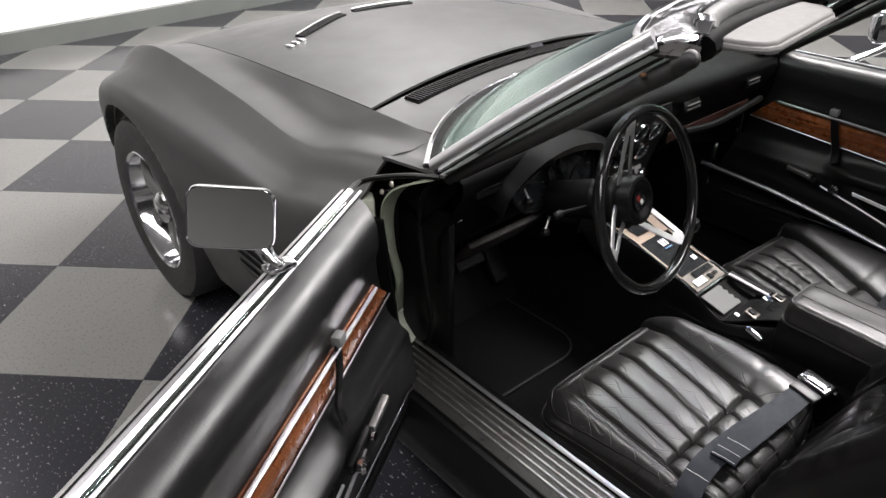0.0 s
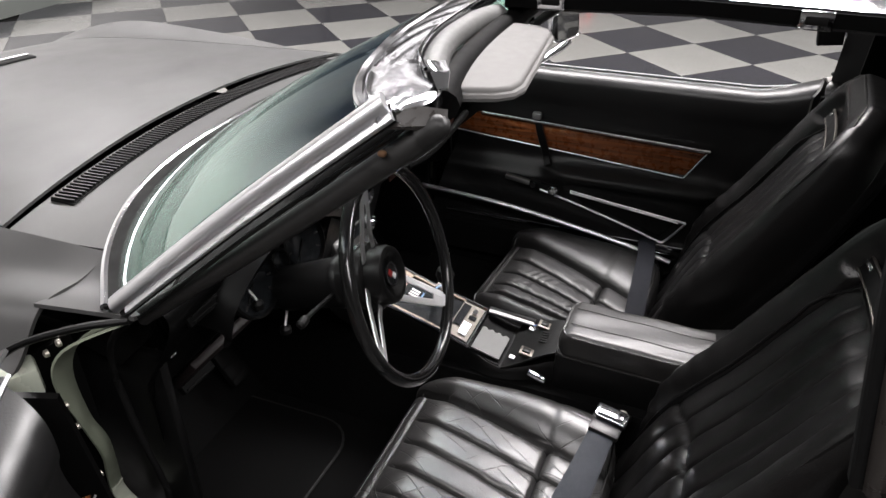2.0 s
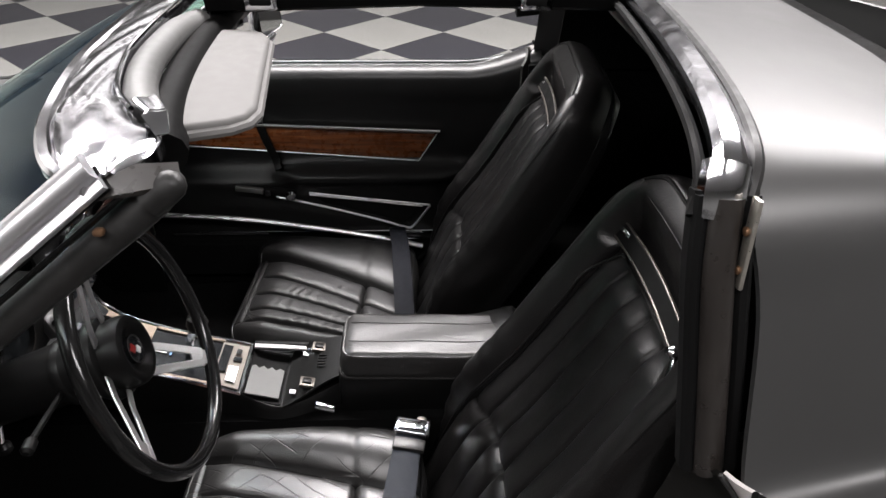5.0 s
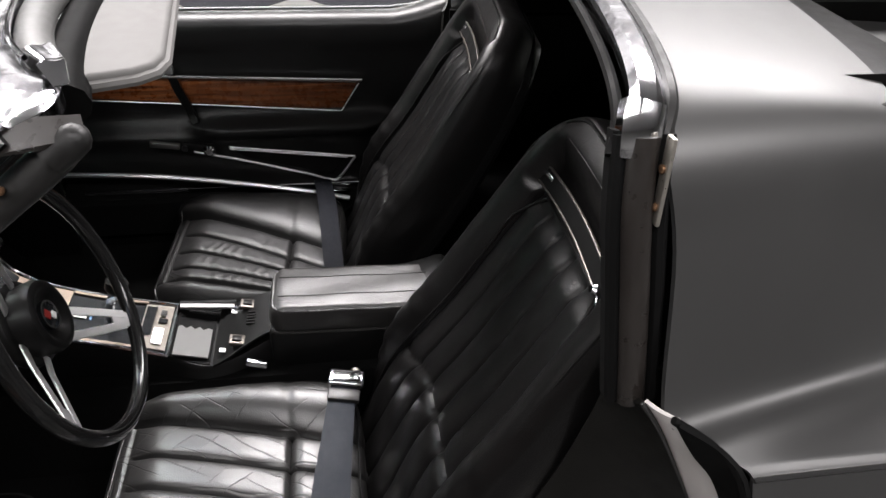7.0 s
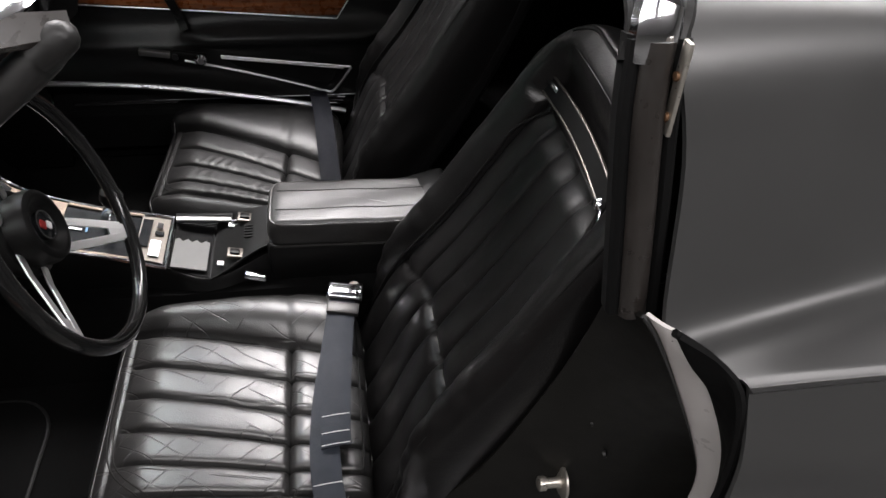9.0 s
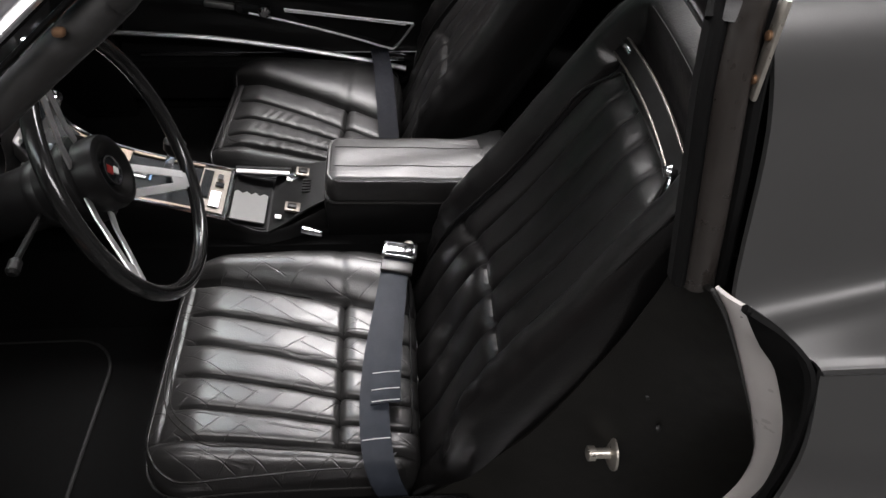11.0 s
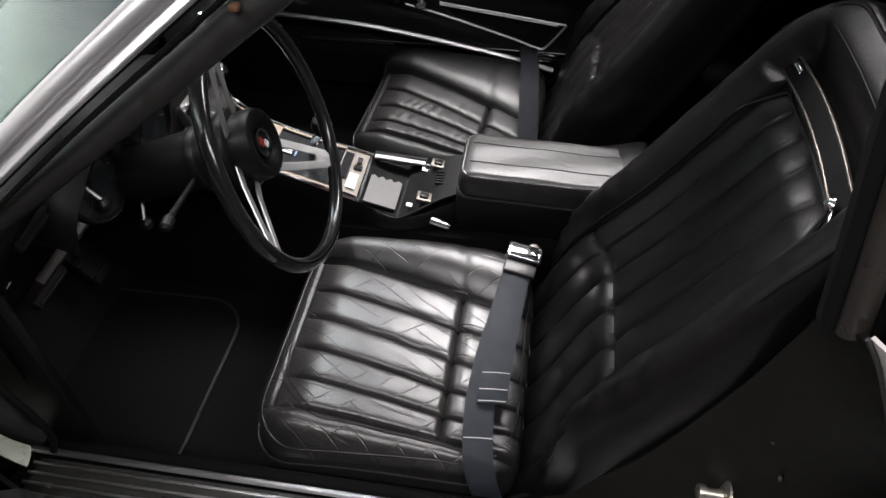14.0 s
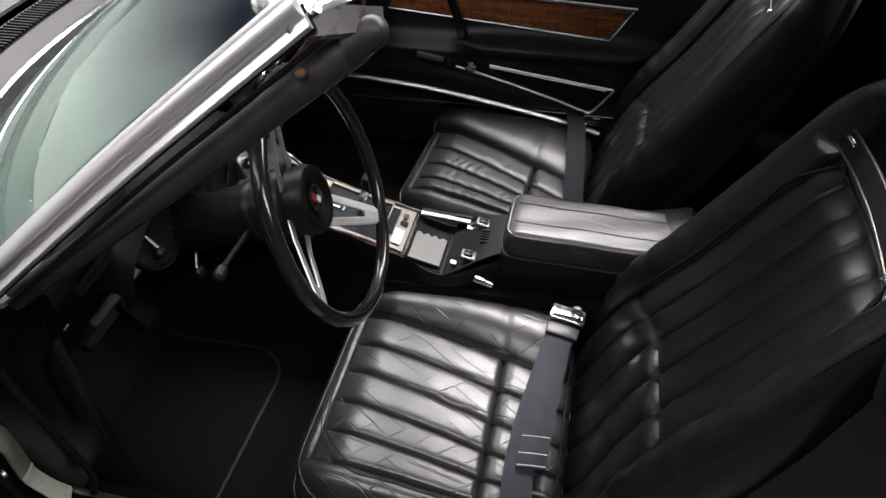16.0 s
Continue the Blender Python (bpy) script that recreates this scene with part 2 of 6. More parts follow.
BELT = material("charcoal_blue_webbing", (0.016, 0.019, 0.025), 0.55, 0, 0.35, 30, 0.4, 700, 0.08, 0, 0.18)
# Same webbing for the far belt, its shade put into a darker colour.
BELT_SHADED = material("shaded_blue_webbing", (0.0025, 0.003, 0.005), 0.7, 0, 0.35, 30, 0.4, 700, 0.08, 0, 0.1)
TYRE = material("tyre_rubber", (0.018, 0.017, 0.017), 0.6, 0, 0.2, 20, 0.1, 200, 0.06)
MIRROR = material("mirror_glass", (0.85, 0.86, 0.86), 0.02, 1.0, 0.01, 5, 0, 1, 0.01)
GLASS = glass_material("green_tinted_windshield", (0.765, 0.82, 0.80), 0.06, (1.05, 1.13))
GLASS_CLEAR = glass_material("clear_glass", (0.9, 0.92, 0.9))
# Jamb strip's grey, raised to carry the light its slope catches.
LIT_GREY = material("lit_strip_grey", (0.544, 0.518, 0.501), 0.34, 0, 0.15, 9, 0.05, 120, 0.08)
GREY_PAD = material("grey_pad_vinyl", (0.075, 0.075, 0.073), 0.42, 0, 0.12, 20, 0.1, 300, 0.06)
RIB_METAL = material("worn_ribbed_aluminium", (0.62, 0.62, 0.61), 0.34, 1.0, 0.1, 40, 0.0, 90, 0.06)
RIB_BASE = material("dark_sill_metal", (0.035, 0.034, 0.033), 0.36, 0.4, 0.3, 25, 0.08, 90, 0.1)
LOCK_BLACK = material("satin_black_jamb_paint", (0.0072, 0.0070, 0.0062), 0.45, 0, 0.3, 14, 0.06, 160, 0.08, 0, 0.17)
BLACK_GAP = material("dark_underbody", (0.003, 0.003, 0.003), 0.7, 0, 0.2, 10, 0, 200, 0.1, 0, 0.1)
WALL_PAINT = material("white_wall_paint", (0.78, 0.78, 0.76), 0.6, 0, 0.03, 2, 0.05, 60)
WALL_GREY = material("grey_wall_paint", (0.36, 0.36, 0.35), 0.6, 0, 0.05, 2, 0.05, 60)
BASE_PAINT = material("grey_green_baseboard", (0.13, 0.14, 0.13), 0.4, 0, 0.1, 6, 0.05, 80)
CEIL_PAINT = material("grey_ceiling_board", (0.5, 0.5, 0.5), 0.8, 0, 0.05, 3)
RED = material("red_reflector", (0.22, 0.02, 0.018), 0.3, 0, 0.2, 30)
RED_PAINT = material("red_paint", (0.55, 0.02, 0.02), 0.3, 0, 0.1, 6)
ORANGE = material("orange_sticker", (0.14, 0.035, 0.02), 0.5, 0, 0.3, 60)
BRASS = material("rusty_brass", (0.16, 0.09, 0.05), 0.5, 0.7, 0.4, 120)
STEEL = material("zinc_steel", (0.5, 0.47, 0.42), 0.35, 0.9, 0.2, 60, 0.1, 200, 0.1)
WHITE_INK = material("white_marking", (0.7, 0.7, 0.7), 0.5, 0, 0.03, 30)
BLUE_INK = material("blue_dial_face", (0.1, 0.2, 0.35), 0.3, 0, 0.1, 30)
DARK_GLASS = material("dark_dial_face", (0.008, 0.009, 0.010), 0.16, 0, 0.1, 30, 0, 200, 0.04, 0, 0.35)
TILE_LIGHT = tile_material("light_grey_tile", (0.152, 0.151, 0.143), (0.122, 0.122, 0.114), 0.57)
TILE_DARK = tile_material("dark_grey_tile", (0.020, 0.020, 0.024), (0.15, 0.15, 0.155), 0.63)


# ---- mesh helpers ----
def link_mesh(name, bm, mat, parent=None, label="", smooth=38):
    bmesh.ops.recalc_face_normals(bm, faces=bm.faces[:])
    me = bpy.data.meshes.new(name)
    bm.to_mesh(me)
    bm.free()
    me.materials.append(mat)
    for p in me.polygons:
        p.use_smooth = True
    me.set_sharp_from_angle(angle=radians(smooth))
    ob = new(name, me)
    while parent and parent.parent and parent.parent.parent:
        parent = parent.parent
    ob.parent = parent
    if label:
        tagged(ob, label)
    return ob


def part(name, bm, mat, parent, label="", smooth=38):
    return link_mesh(name, bm, mat, parent, label, smooth)


def empty(name, parent=None, m=None):
    ob = new(name)
    ob.empty_display_size = 0.1
    ob.parent = parent
    if m is not None:
        ob.matrix_basis = m
    return ob


def spline(pts, n=8, closed=False):
    """A smooth line through the points."""
    p = [Vector(q) for q in pts]
    out = []
    k = len(p)
    for i in range(k if closed else k - 1):
        a, b, c, d = (p[(i - 1) % k], p[i], p[(i + 1) % k], p[(i + 2) % k]) if closed else (p[max(i - 1, 0)], p[i], p[i + 1], p[min(i + 2, k - 1)])
        for j in range(n):
            t = j / n
            out.append(0.5 * ((2 * b) + (c - a) * t + (2 * a - 5 * b + 4 * c - d) * t * t + (3 * b - a - 3 * c + d) * t ** 3))
    if not closed:
        out.append(p[-1])
    return out


def lerp_table(table, v):
    """Row values at v, on a smooth line through the rows of (key, values...)."""
    if v <= table[0][0]:
        return table[0][1:]
    for i in range(len(table) - 1):
        b, c = table[i], table[i + 1]
        if v <= c[0]:
            h = c[0] - b[0]
            t = (v - b[0]) / h
            a, d = table[max(i - 1, 0)], table[min(i + 2, len(table) - 1)]
            out = []
            for k in range(1, len(b)):
                m0 = (c[k] - a[k]) / (c[0] - a[0]) * h
                m1 = (d[k] - b[k]) / (d[0] - b[0]) * h
                out.append((2 * t ** 3 - 3 * t * t + 1) * b[k] + (t ** 3 - 2 * t * t + t) * m0 + (3 * t * t - 2 * t ** 3) * c[k] + (t ** 3 - t * t) * m1)
            return tuple(out)
    return table[-1][1:]


def grid(rows, thick=0.0, bm=None, close_u=False, skip=None):
    bm = bm or bmesh.new()
    vs = [[bm.verts.new(p) for p in row] for row in rows]
    faces = []
    for i, (a, b) in enumerate(zip(vs, vs[1:])):
        n = len(a)
        for j in range(n if close_u else n - 1):
            k = (j + 1) % n
            if skip and skip(i, j):
                continue
            try:
                faces.append(bm.faces.new((a[j], a[k], b[k], b[j])))
            except ValueError:
                pass
    if thick:
        bmesh.ops.recalc_face_normals(bm, faces=faces)
        bm.normal_update()
        for row in vs:
            for v in [v for v in row if not v.link_faces]:
                bm.verts.remove(v)
        under = {v: bm.verts.new(v.co - v.normal * thick) for v in bm.verts[:]}
        edges = [e for e in bm.edges if len(e.link_faces) == 1]
        for f in faces:
            bm.faces.new([under[v] for v in reversed(f.verts)])
        for e in edges:
            a, b = e.verts
            bm.faces.new((a, b, under[b], under[a]))
    return bm


def sweep(path, prof, up=(0, 0, 1), closed=False, bm=None, scale=None):
    """A closed outline, of (side, up) pairs, carried along a line."""
    bm = bm or bmesh.new()
    path = [Vector(p) for p in path]
    rings = []
    n = len(path)
    for i, p in enumerate(path):
        a = path[(i - 1) % n] if closed or i else path[0]
        b = path[(i + 1) % n] if closed or i < n - 1 else path[-1]
        d = (b - a).normalized()
        side = d.cross(Vector(up))
        side = side.normalized() if side.length > 1e-5 else Vector((1, 0, 0))
        top = side.cross(d).normalized()
        s = scale[i] if scale else 1.0
        rings.append([bm.verts.new(p + side * (u * s) + top * (v * s)) for u, v in prof])
    for a, b in zip(rings, rings[1:] + ([rings[0]] if closed else [])):
        for j in range(len(prof)):
            k = (j + 1) % len(prof)
            bm.faces.new((a[j], a[k], b[k], b[j]))
    if not closed:
        bm.faces.new(rings[0][::-1])
        bm.faces.new(rings[-1])
    return bm


def circle(r, n=10, sx=1.0, sy=1.0):
    return [(r * sx * math.cos(2 * math.pi * i / n), r * sy * math.sin(2 * math.pi * i / n)) for i in range(n)]


def tube(path, r, n=10, closed=False, up=(0, 0, 1), bm=None):
    return sweep(path, circle(r, n), up, closed, bm)


def bar_prof(w, h, r=0.002):
    return [(-w / 2 + r, -h / 2), (w / 2 - r, -h / 2), (w / 2, -h / 2 + r), (w / 2, h / 2 - r), (w / 2 - r, h / 2), (-w / 2 + r, h / 2), (-w / 2, h / 2 - r), (-w / 2, -h / 2 + r)]


def rbox(size, m=None, bevel=0.005, seg=2, bm=None):
    bm2 = bmesh.new()
    bmesh.ops.create_cube(bm2, size=1, matrix=Matrix.Diagonal((*size, 1)))
    if bevel:
        bmesh.ops.bevel(bm2, geom=bm2.edges[:], offset=min(bevel, min(size) * 0.45), segments=seg, profile=0.5, affect="EDGES")
    if m is not None:
        bm2.transform(m)
    return join(bm, bm2)


def join(bm, other):
    if bm is None:
        return other
    me = bpy.data.meshes.new("tmp")
    other.to_mesh(me)
    other.free()
    bm.from_mesh(me)
    bpy.data.meshes.remove(me)
    return bm


def prism(outline, depth, m=None, bevel=0.0, seg=2, bm=None):
    """An outline in x and y raised by depth along z."""
    b = bmesh.new()
    lo = [b.verts.new((x, y, 0)) for x, y in outline]
    f = b.faces.new(lo)
    r = bmesh.ops.extrude_face_region(b, geom=[f])
    bmesh.ops.translate(b, vec=(0, 0, depth), verts=[v for v in r["geom"] if isinstance(v, bmesh.types.BMVert)])
    bmesh.ops.recalc_face_normals(b, faces=b.faces[:])
    if bevel:
        bmesh.ops.bevel(b, geom=[e for e in b.edges if len(e.link_faces) == 2 and e.calc_face_angle(0) > 0.6], offset=bevel, segments=seg, profile=0.5, affect="EDGES")
    if m is not None:
        b.transform(m)
    return join(bm, b)


def lathe(prof, n=32, m=None, bm=None, caps=True):
    """(radius, height) pairs turned round z."""
    b = bmesh.new()
    rows = [[b.verts.new((r * math.cos(2 * math.pi * i / n), r * math.sin(2 * math.pi * i / n), z)) for i in range(n)] for r, z in prof]
    for a, c in zip(rows, rows[1:]):
        for j in range(n):
            k = (j + 1) % n
            b.faces.new((a[j], a[k], c[k], c[j]))
    for row in (rows[0], rows[-1]) if caps else ():
        b.faces.new(row)
    if m is not None:
        b.transform(m)
    return join(bm, b)


def frame_of(origin, x_dir, y_dir):
    """A pose from an origin and two directions."""
    x = Vector(x_dir).normalized()
    z = x.cross(Vector(y_dir)).normalized()
    y = z.cross(x)
    m = Matrix((x, y, z)).transposed().to_4x4()
    m.translation = origin
    return m


def sgn_pow(v, p):
    return math.copysign(abs(v) ** p, v)

# ---- room ----
def plain_box(name, lo, hi, mat, label, category):
    size = [b - a for a, b in zip(lo, hi)]
    ob = link_mesh(name, rbox(size, Matrix.Translation([(a + b) / 2 for a, b in zip(lo, hi)]), 0), mat)
    return tagged(ob, label, category, kind="structure")


floor = plain_box("floor", (-7.6, -7.6, -0.2), (9.6, 7.2, -0.008), BLACK_GAP, "showroom floor of light and dark grey checker tiles", "floor")
WALL_TURN = Matrix.Translation((0.0, 5.43, 0)) @ pose(0, 0, 0, 0, 0, 4.5)
tagged(link_mesh("wall_north", rbox((18, 0.2, 4.0), WALL_TURN @ Matrix.Translation((1, 0.1, 1.9)), 0), WALL_PAINT), "plain white painted showroom wall", "wall", kind="structure")
base = tagged(link_mesh("baseboard", sweep([WALL_TURN @ Vector((-7, -0.012, 0.07)), WALL_TURN @ Vector((9, -0.012, 0.07))], [(-0.012, -0.07), (0.012, -0.07), (0.012, 0.07), (0.004, 0.08), (-0.012, 0.08)]), BASE_PAINT), "grey-green vinyl baseboard along the white wall", "baseboard", kind="structure")
plain_box("wall_south", (-7.6, -7.4, -0.1), (9.6, -7.2, 3.6), WALL_GREY, "plain grey showroom wall", "wall")
plain_box("wall_west", (-7.6, -7.2, -0.1), (-7.4, 6.9, 3.6), WALL_GREY, "plain grey showroom wall", "wall")
plain_box("wall_east", (9.4, -7.2, -0.1), (9.6, 6.9, 3.6), WALL_GREY, "plain grey showroom wall", "wall")
plain_box("ceiling", (-7.6, -7.4, 3.5), (9.6, 7.2, 3.7), CEIL_PAINT, "pale showroom ceiling", "ceiling")

# ---- car ----
car = tagged(empty("sports_car"), "satin dark grey sports coupe, roof panels off, driver door open", "car")
XS, PEAK = 0.565, 0.72


# Hood height and the fender sections, front of the windshield.
HOOD = [(0.36, 0.905, 0.872), (0.66, 0.905, 0.868), (1.0, 0.915, 0.86), (1.4, 0.905, 0.845), (1.75, 0.86, 0.81), (2.0, 0.78, 0.74), (2.22, 0.67, 0.64), (2.34, 0.58, 0.56)]
# key y: peak x, peak z, flank x at mid height, flank z
FENDER = [(0.40, 0.70, 0.86, 0.83, 0.62), (0.55, 0.71, 0.835, 0.84, 0.6), (0.72, 0.722, 0.80, 0.85, 0.58), (1.03, 0.722, 0.83, 0.865, 0.58), (1.32, 0.722, 0.85, 0.875, 0.6), (1.58, 0.72, 0.855, 0.88, 0.62), (1.8, 0.71, 0.815, 0.866, 0.6), (1.98, 0.69, 0.745, 0.83, 0.52), (2.16, 0.65, 0.64, 0.76, 0.45), (2.3, 0.58, 0.52, 0.64, 0.4)]


def hood_z(x, y):
    c, e = lerp_table(HOOD, y)
    a = min(abs(x) / XS, 1.0)
    dome = 0.5 + 0.5 * math.cos(math.pi * min(max((abs(x) - 0.1) / 0.3, 0), 1))
    fade = min(max((y - 0.62) / 0.4, 0), 1) * min(max((2.3 - y) / 0.5, 0), 1)
    return e + (c - e) * (1 - a ** 2.2) * (1 - 0.4 * fade) + 0.012 * dome * fade * min(1, max(0, (1.62 - y) / 0.2)) 


def arch(y, cy, r, cz=0.33):
    return cz + math.sqrt(max(r * r - (y - cy) ** 2, 0)) if abs(y - cy) < r else 0.0


def fender_section(y):
    px, pz, fx, fz = lerp_table(FENDER, y)
    sz = lerp_table(HOOD, y)[1]
    low = max(0.22, arch(y, 1.58, 0.365))
    c = min(max((y - 0.62) / 0.14, 0), 1) * min(max((1.9 - y) / 0.3, 0), 1)
    pts = [Vector((XS + 0.004, sz, 0)), Vector((XS + 0.06, 0.5 * (sz + pz) - 0.006 - 0.2 * c * max(sz - pz, 0), 0)), Vector((px, pz, 0)), Vector((px + 0.055, pz - 0.055, 0)), Vector((fx - 0.012, 0.5 * (fz + pz) + 0.005, 0)), Vector((fx, fz, 0)), Vector((fx - 0.012, 0.42, 0)), Vector((fx - 0.06, 0.22, 0))]
    sharp = spline(pts[:3], 16)[:-1] + spline(pts[2:], 16)
    line = [a.lerp(b, c) for a, b in zip(spline(pts, 16), sharp)]
    # Below the wheel arch the skin turns inwards as a short flange.
    out, edge, n = [], None, 0
    for a, b in zip(line, line[1:] + line[-1:]):
        if a.y >= low:
            out.append(a)
            if b.y < low:
                edge = a.lerp(b, (a.y - low) / max(a.y - b.y, 1e-6))
        else:
            n += 1
            out.append(edge + Vector((-min(0.004 * (n - 1), 0.03), 0, 0)))
    return out


ys = [0.425 + i * (2.3 - 0.425) / 70 for i in range(71)]
for side in (-1, 1):
    rows = [[(side * p.x, y, p.y) for p in fender_section(y)] for y in ys]
    part("front_fender", grid(rows, 0.006), PAINT, car)
for side in (-1, 1):
    rows = []
    for i in range(13):
        f = i / 12
        y = 0.43 - 0.17 * f
        xo = 0.708 - 0.018 * f
        rows.append([(side * (XS + 0.004 + (xo - XS - 0.004) * k / 8), y + 0.02 * f * (1 - k / 8), 0.873 - 0.014 * math.sin(math.pi * k / 8) - 0.010 * (k / 8) * (1 - f)) for k in range(9)])
    part("fender_corner", grid(rows, 0.006), PAINT, car)
rows = [[(x, y + 0.05 * (1 - (x / XS) ** 2) * max(0, 1 - (y - 0.665) / 0.35) - (0.12 * (abs(x) / XS) ** 3 if y > 2.2 else 0), hood_z(x, y)) for x in [XS * (-1 + 2 * i / 40) for i in range(41)]] for y in [0.665 + i * (2.32 - 0.665) / 48 for i in range(49)]]
part("hood", grid(rows, 0.006), PAINT, car, "satin grey hood with a low centre dome")

# Nose below the hood's front edge.
rows = []
for k in range(9):
    a = k / 8
    rows.append([(x, 2.32 - 0.12 * (abs(x) / 0.8) ** 3 + 0.06 * math.sin(a * math.pi), 0.57 - 0.33 * a) for x in [-0.62 + 1.24 * i / 20 for i in range(21)]])
part("front_bumper", grid(rows, 0.01), PAINT, car)

# Cowl between hood and windshield, with its louvred grille.
def glass_base(x):
    return 0.552 - 0.25 * (abs(x) / 0.69) ** 3


def cowl_y(x):
    return 0.66 + 0.05 * (1 - (x / XS) ** 2)


rows = []
for i in range(41):
    x = -XS + 2 * XS * i / 40
    y0, y1 = glass_base(x) + 0.012, cowl_y(x) - 0.006
    rows.append([(x, y0 + (y1 - y0) * j / 6, 0.862 + 0.03 * (1 - (x / XS) ** 2) + 0.012 * (1 - j / 6) - 0.004 * math.sin(math.pi * j / 6)) for j in range(7)])
part("cowl_panel", grid(rows, 0.005), PAINT, car)
grille = part("cowl_grille", grid([[(x, cowl_y(x) - 0.018 - 0.055 * j, 0.864 + 0.028 * (1 - (x / XS) ** 2) + 0.002) for j in (0, 1)] for x in [-0.47 + 0.94 * i / 30 for i in range(31)]], 0.003), BLACK_GAP, car, "black louvred air grille behind the hood")
bm = None
slat_mesh = None
for i in range(94):
    x = -0.465 + 0.93 * i / 93
    m = Matrix.Translation((x, cowl_y(x) - 0.045, 0.8690 + 0.028 * (1 - (x / XS) ** 2))) @ pose(0, 0, 0, 0, 0, -12 * x)
    if slat_mesh is None:
        ob = part("slat", rbox((0.0042, 0.05, 0.004), None, 0), PLASTIC, grille)
        slat_mesh = ob.data
    else:
        ob = new("slat", slat_mesh)
        ob.parent = grille
    ob.matrix_basis = m

# Hood vents: dark slots with a bright lip.
for a, b in (((-0.36, 1.33), (-0.13, 1.43)), ((-0.07, 1.45), (0.16, 1.42))):
    pa, pb = Vector((*a, hood_z(*a) + 0.002)), Vector((*b, hood_z(*b) + 0.002))
    mid = (pa + pb) / 2
    mid.z = hood_z(mid.x, mid.y) + 0.004
    vent = part("hood_vent", sweep(spline([pa, mid, pb], 8), bar_prof(0.035, 0.008)), BLACK_GAP, car, "dark air slot in the hood with bright edging")
    off = Vector((0, 0.016, 0.006))
    part("lip", tube(spline([pa + off, mid + off, pb + off], 8), 0.0026, 8), BRUSHED, vent)
for i in range(3):
    x, y = -0.43 + 0.028 * i, 1.27 + 0.012 * i
    part("badge", rbox((0.018, 0.03, 0.006), Matrix.Translation((x, y, hood_z(x, y) + 0.003)), 0.002), CHROME, car, "small chrome badge mark on the hood")

# Windshield frame.
def pillow_end(place, r):
    """A soft lump that ends a rubber strip."""
    m = frame_of(place, (0.25, -0.77, 0.58), (0, 0.6, 0.8))
    return lathe([(0.3 * r, 0.95 * r), (0.7 * r, 0.7 * r), (0.95 * r, 0.3 * r), (r, -0.4 * r), (0.95 * r, -1.6 * r)], 20, m @ pose(0, 0, 0, 0, 90, 0))


def header(x, z=1.185):
    a = min(abs(x) / 0.585, 1.0)
    return Vector((x, 0.025 - 0.035 * a ** 2 - 0.06 * a ** 9, z - 0.012 * a ** 3))


rows = []
for i in range(33):
    f = -1 + 2 * i / 32
    top, low = header(0.585 * f), Vector((0.684 * f, glass_base(0.684 * f) - 0.018, 0.878 + 0.018 * (1 - f * f)))
    rows.append([low.lerp(top, k / 14) + Vector((0, 0.02, 0.012)) * math.sin(math.pi * k / 14) for k in range(15)])
windshield = part("windshield", grid(rows, 0.004), GLASS, car, "green tinted curved windshield glass")
windshield.visible_shadow = False
bm = sweep(spline([(0.685 * f, glass_base(0.685 * f) - 0.008, 0.877 + 0.018 * (1 - f * f)) for f in [-1 + 2 * i / 16 for i in range(17)]], 3), bar_prof(0.026, 0.006, 0.002))
part("windshield_seal", bm, BLACK_GAP, car)
bm = tube(spline([(0.69 * f, glass_base(0.69 * f) + 0.008, 0.876 + 0.018 * (1 - f * f)) for f in [-1 + 2 * i / 16 for i in range(17)]], 3), 0.007, 8)
part("windshield_moulding", bm, CHROME, car, "thin bright moulding round the windshield base")
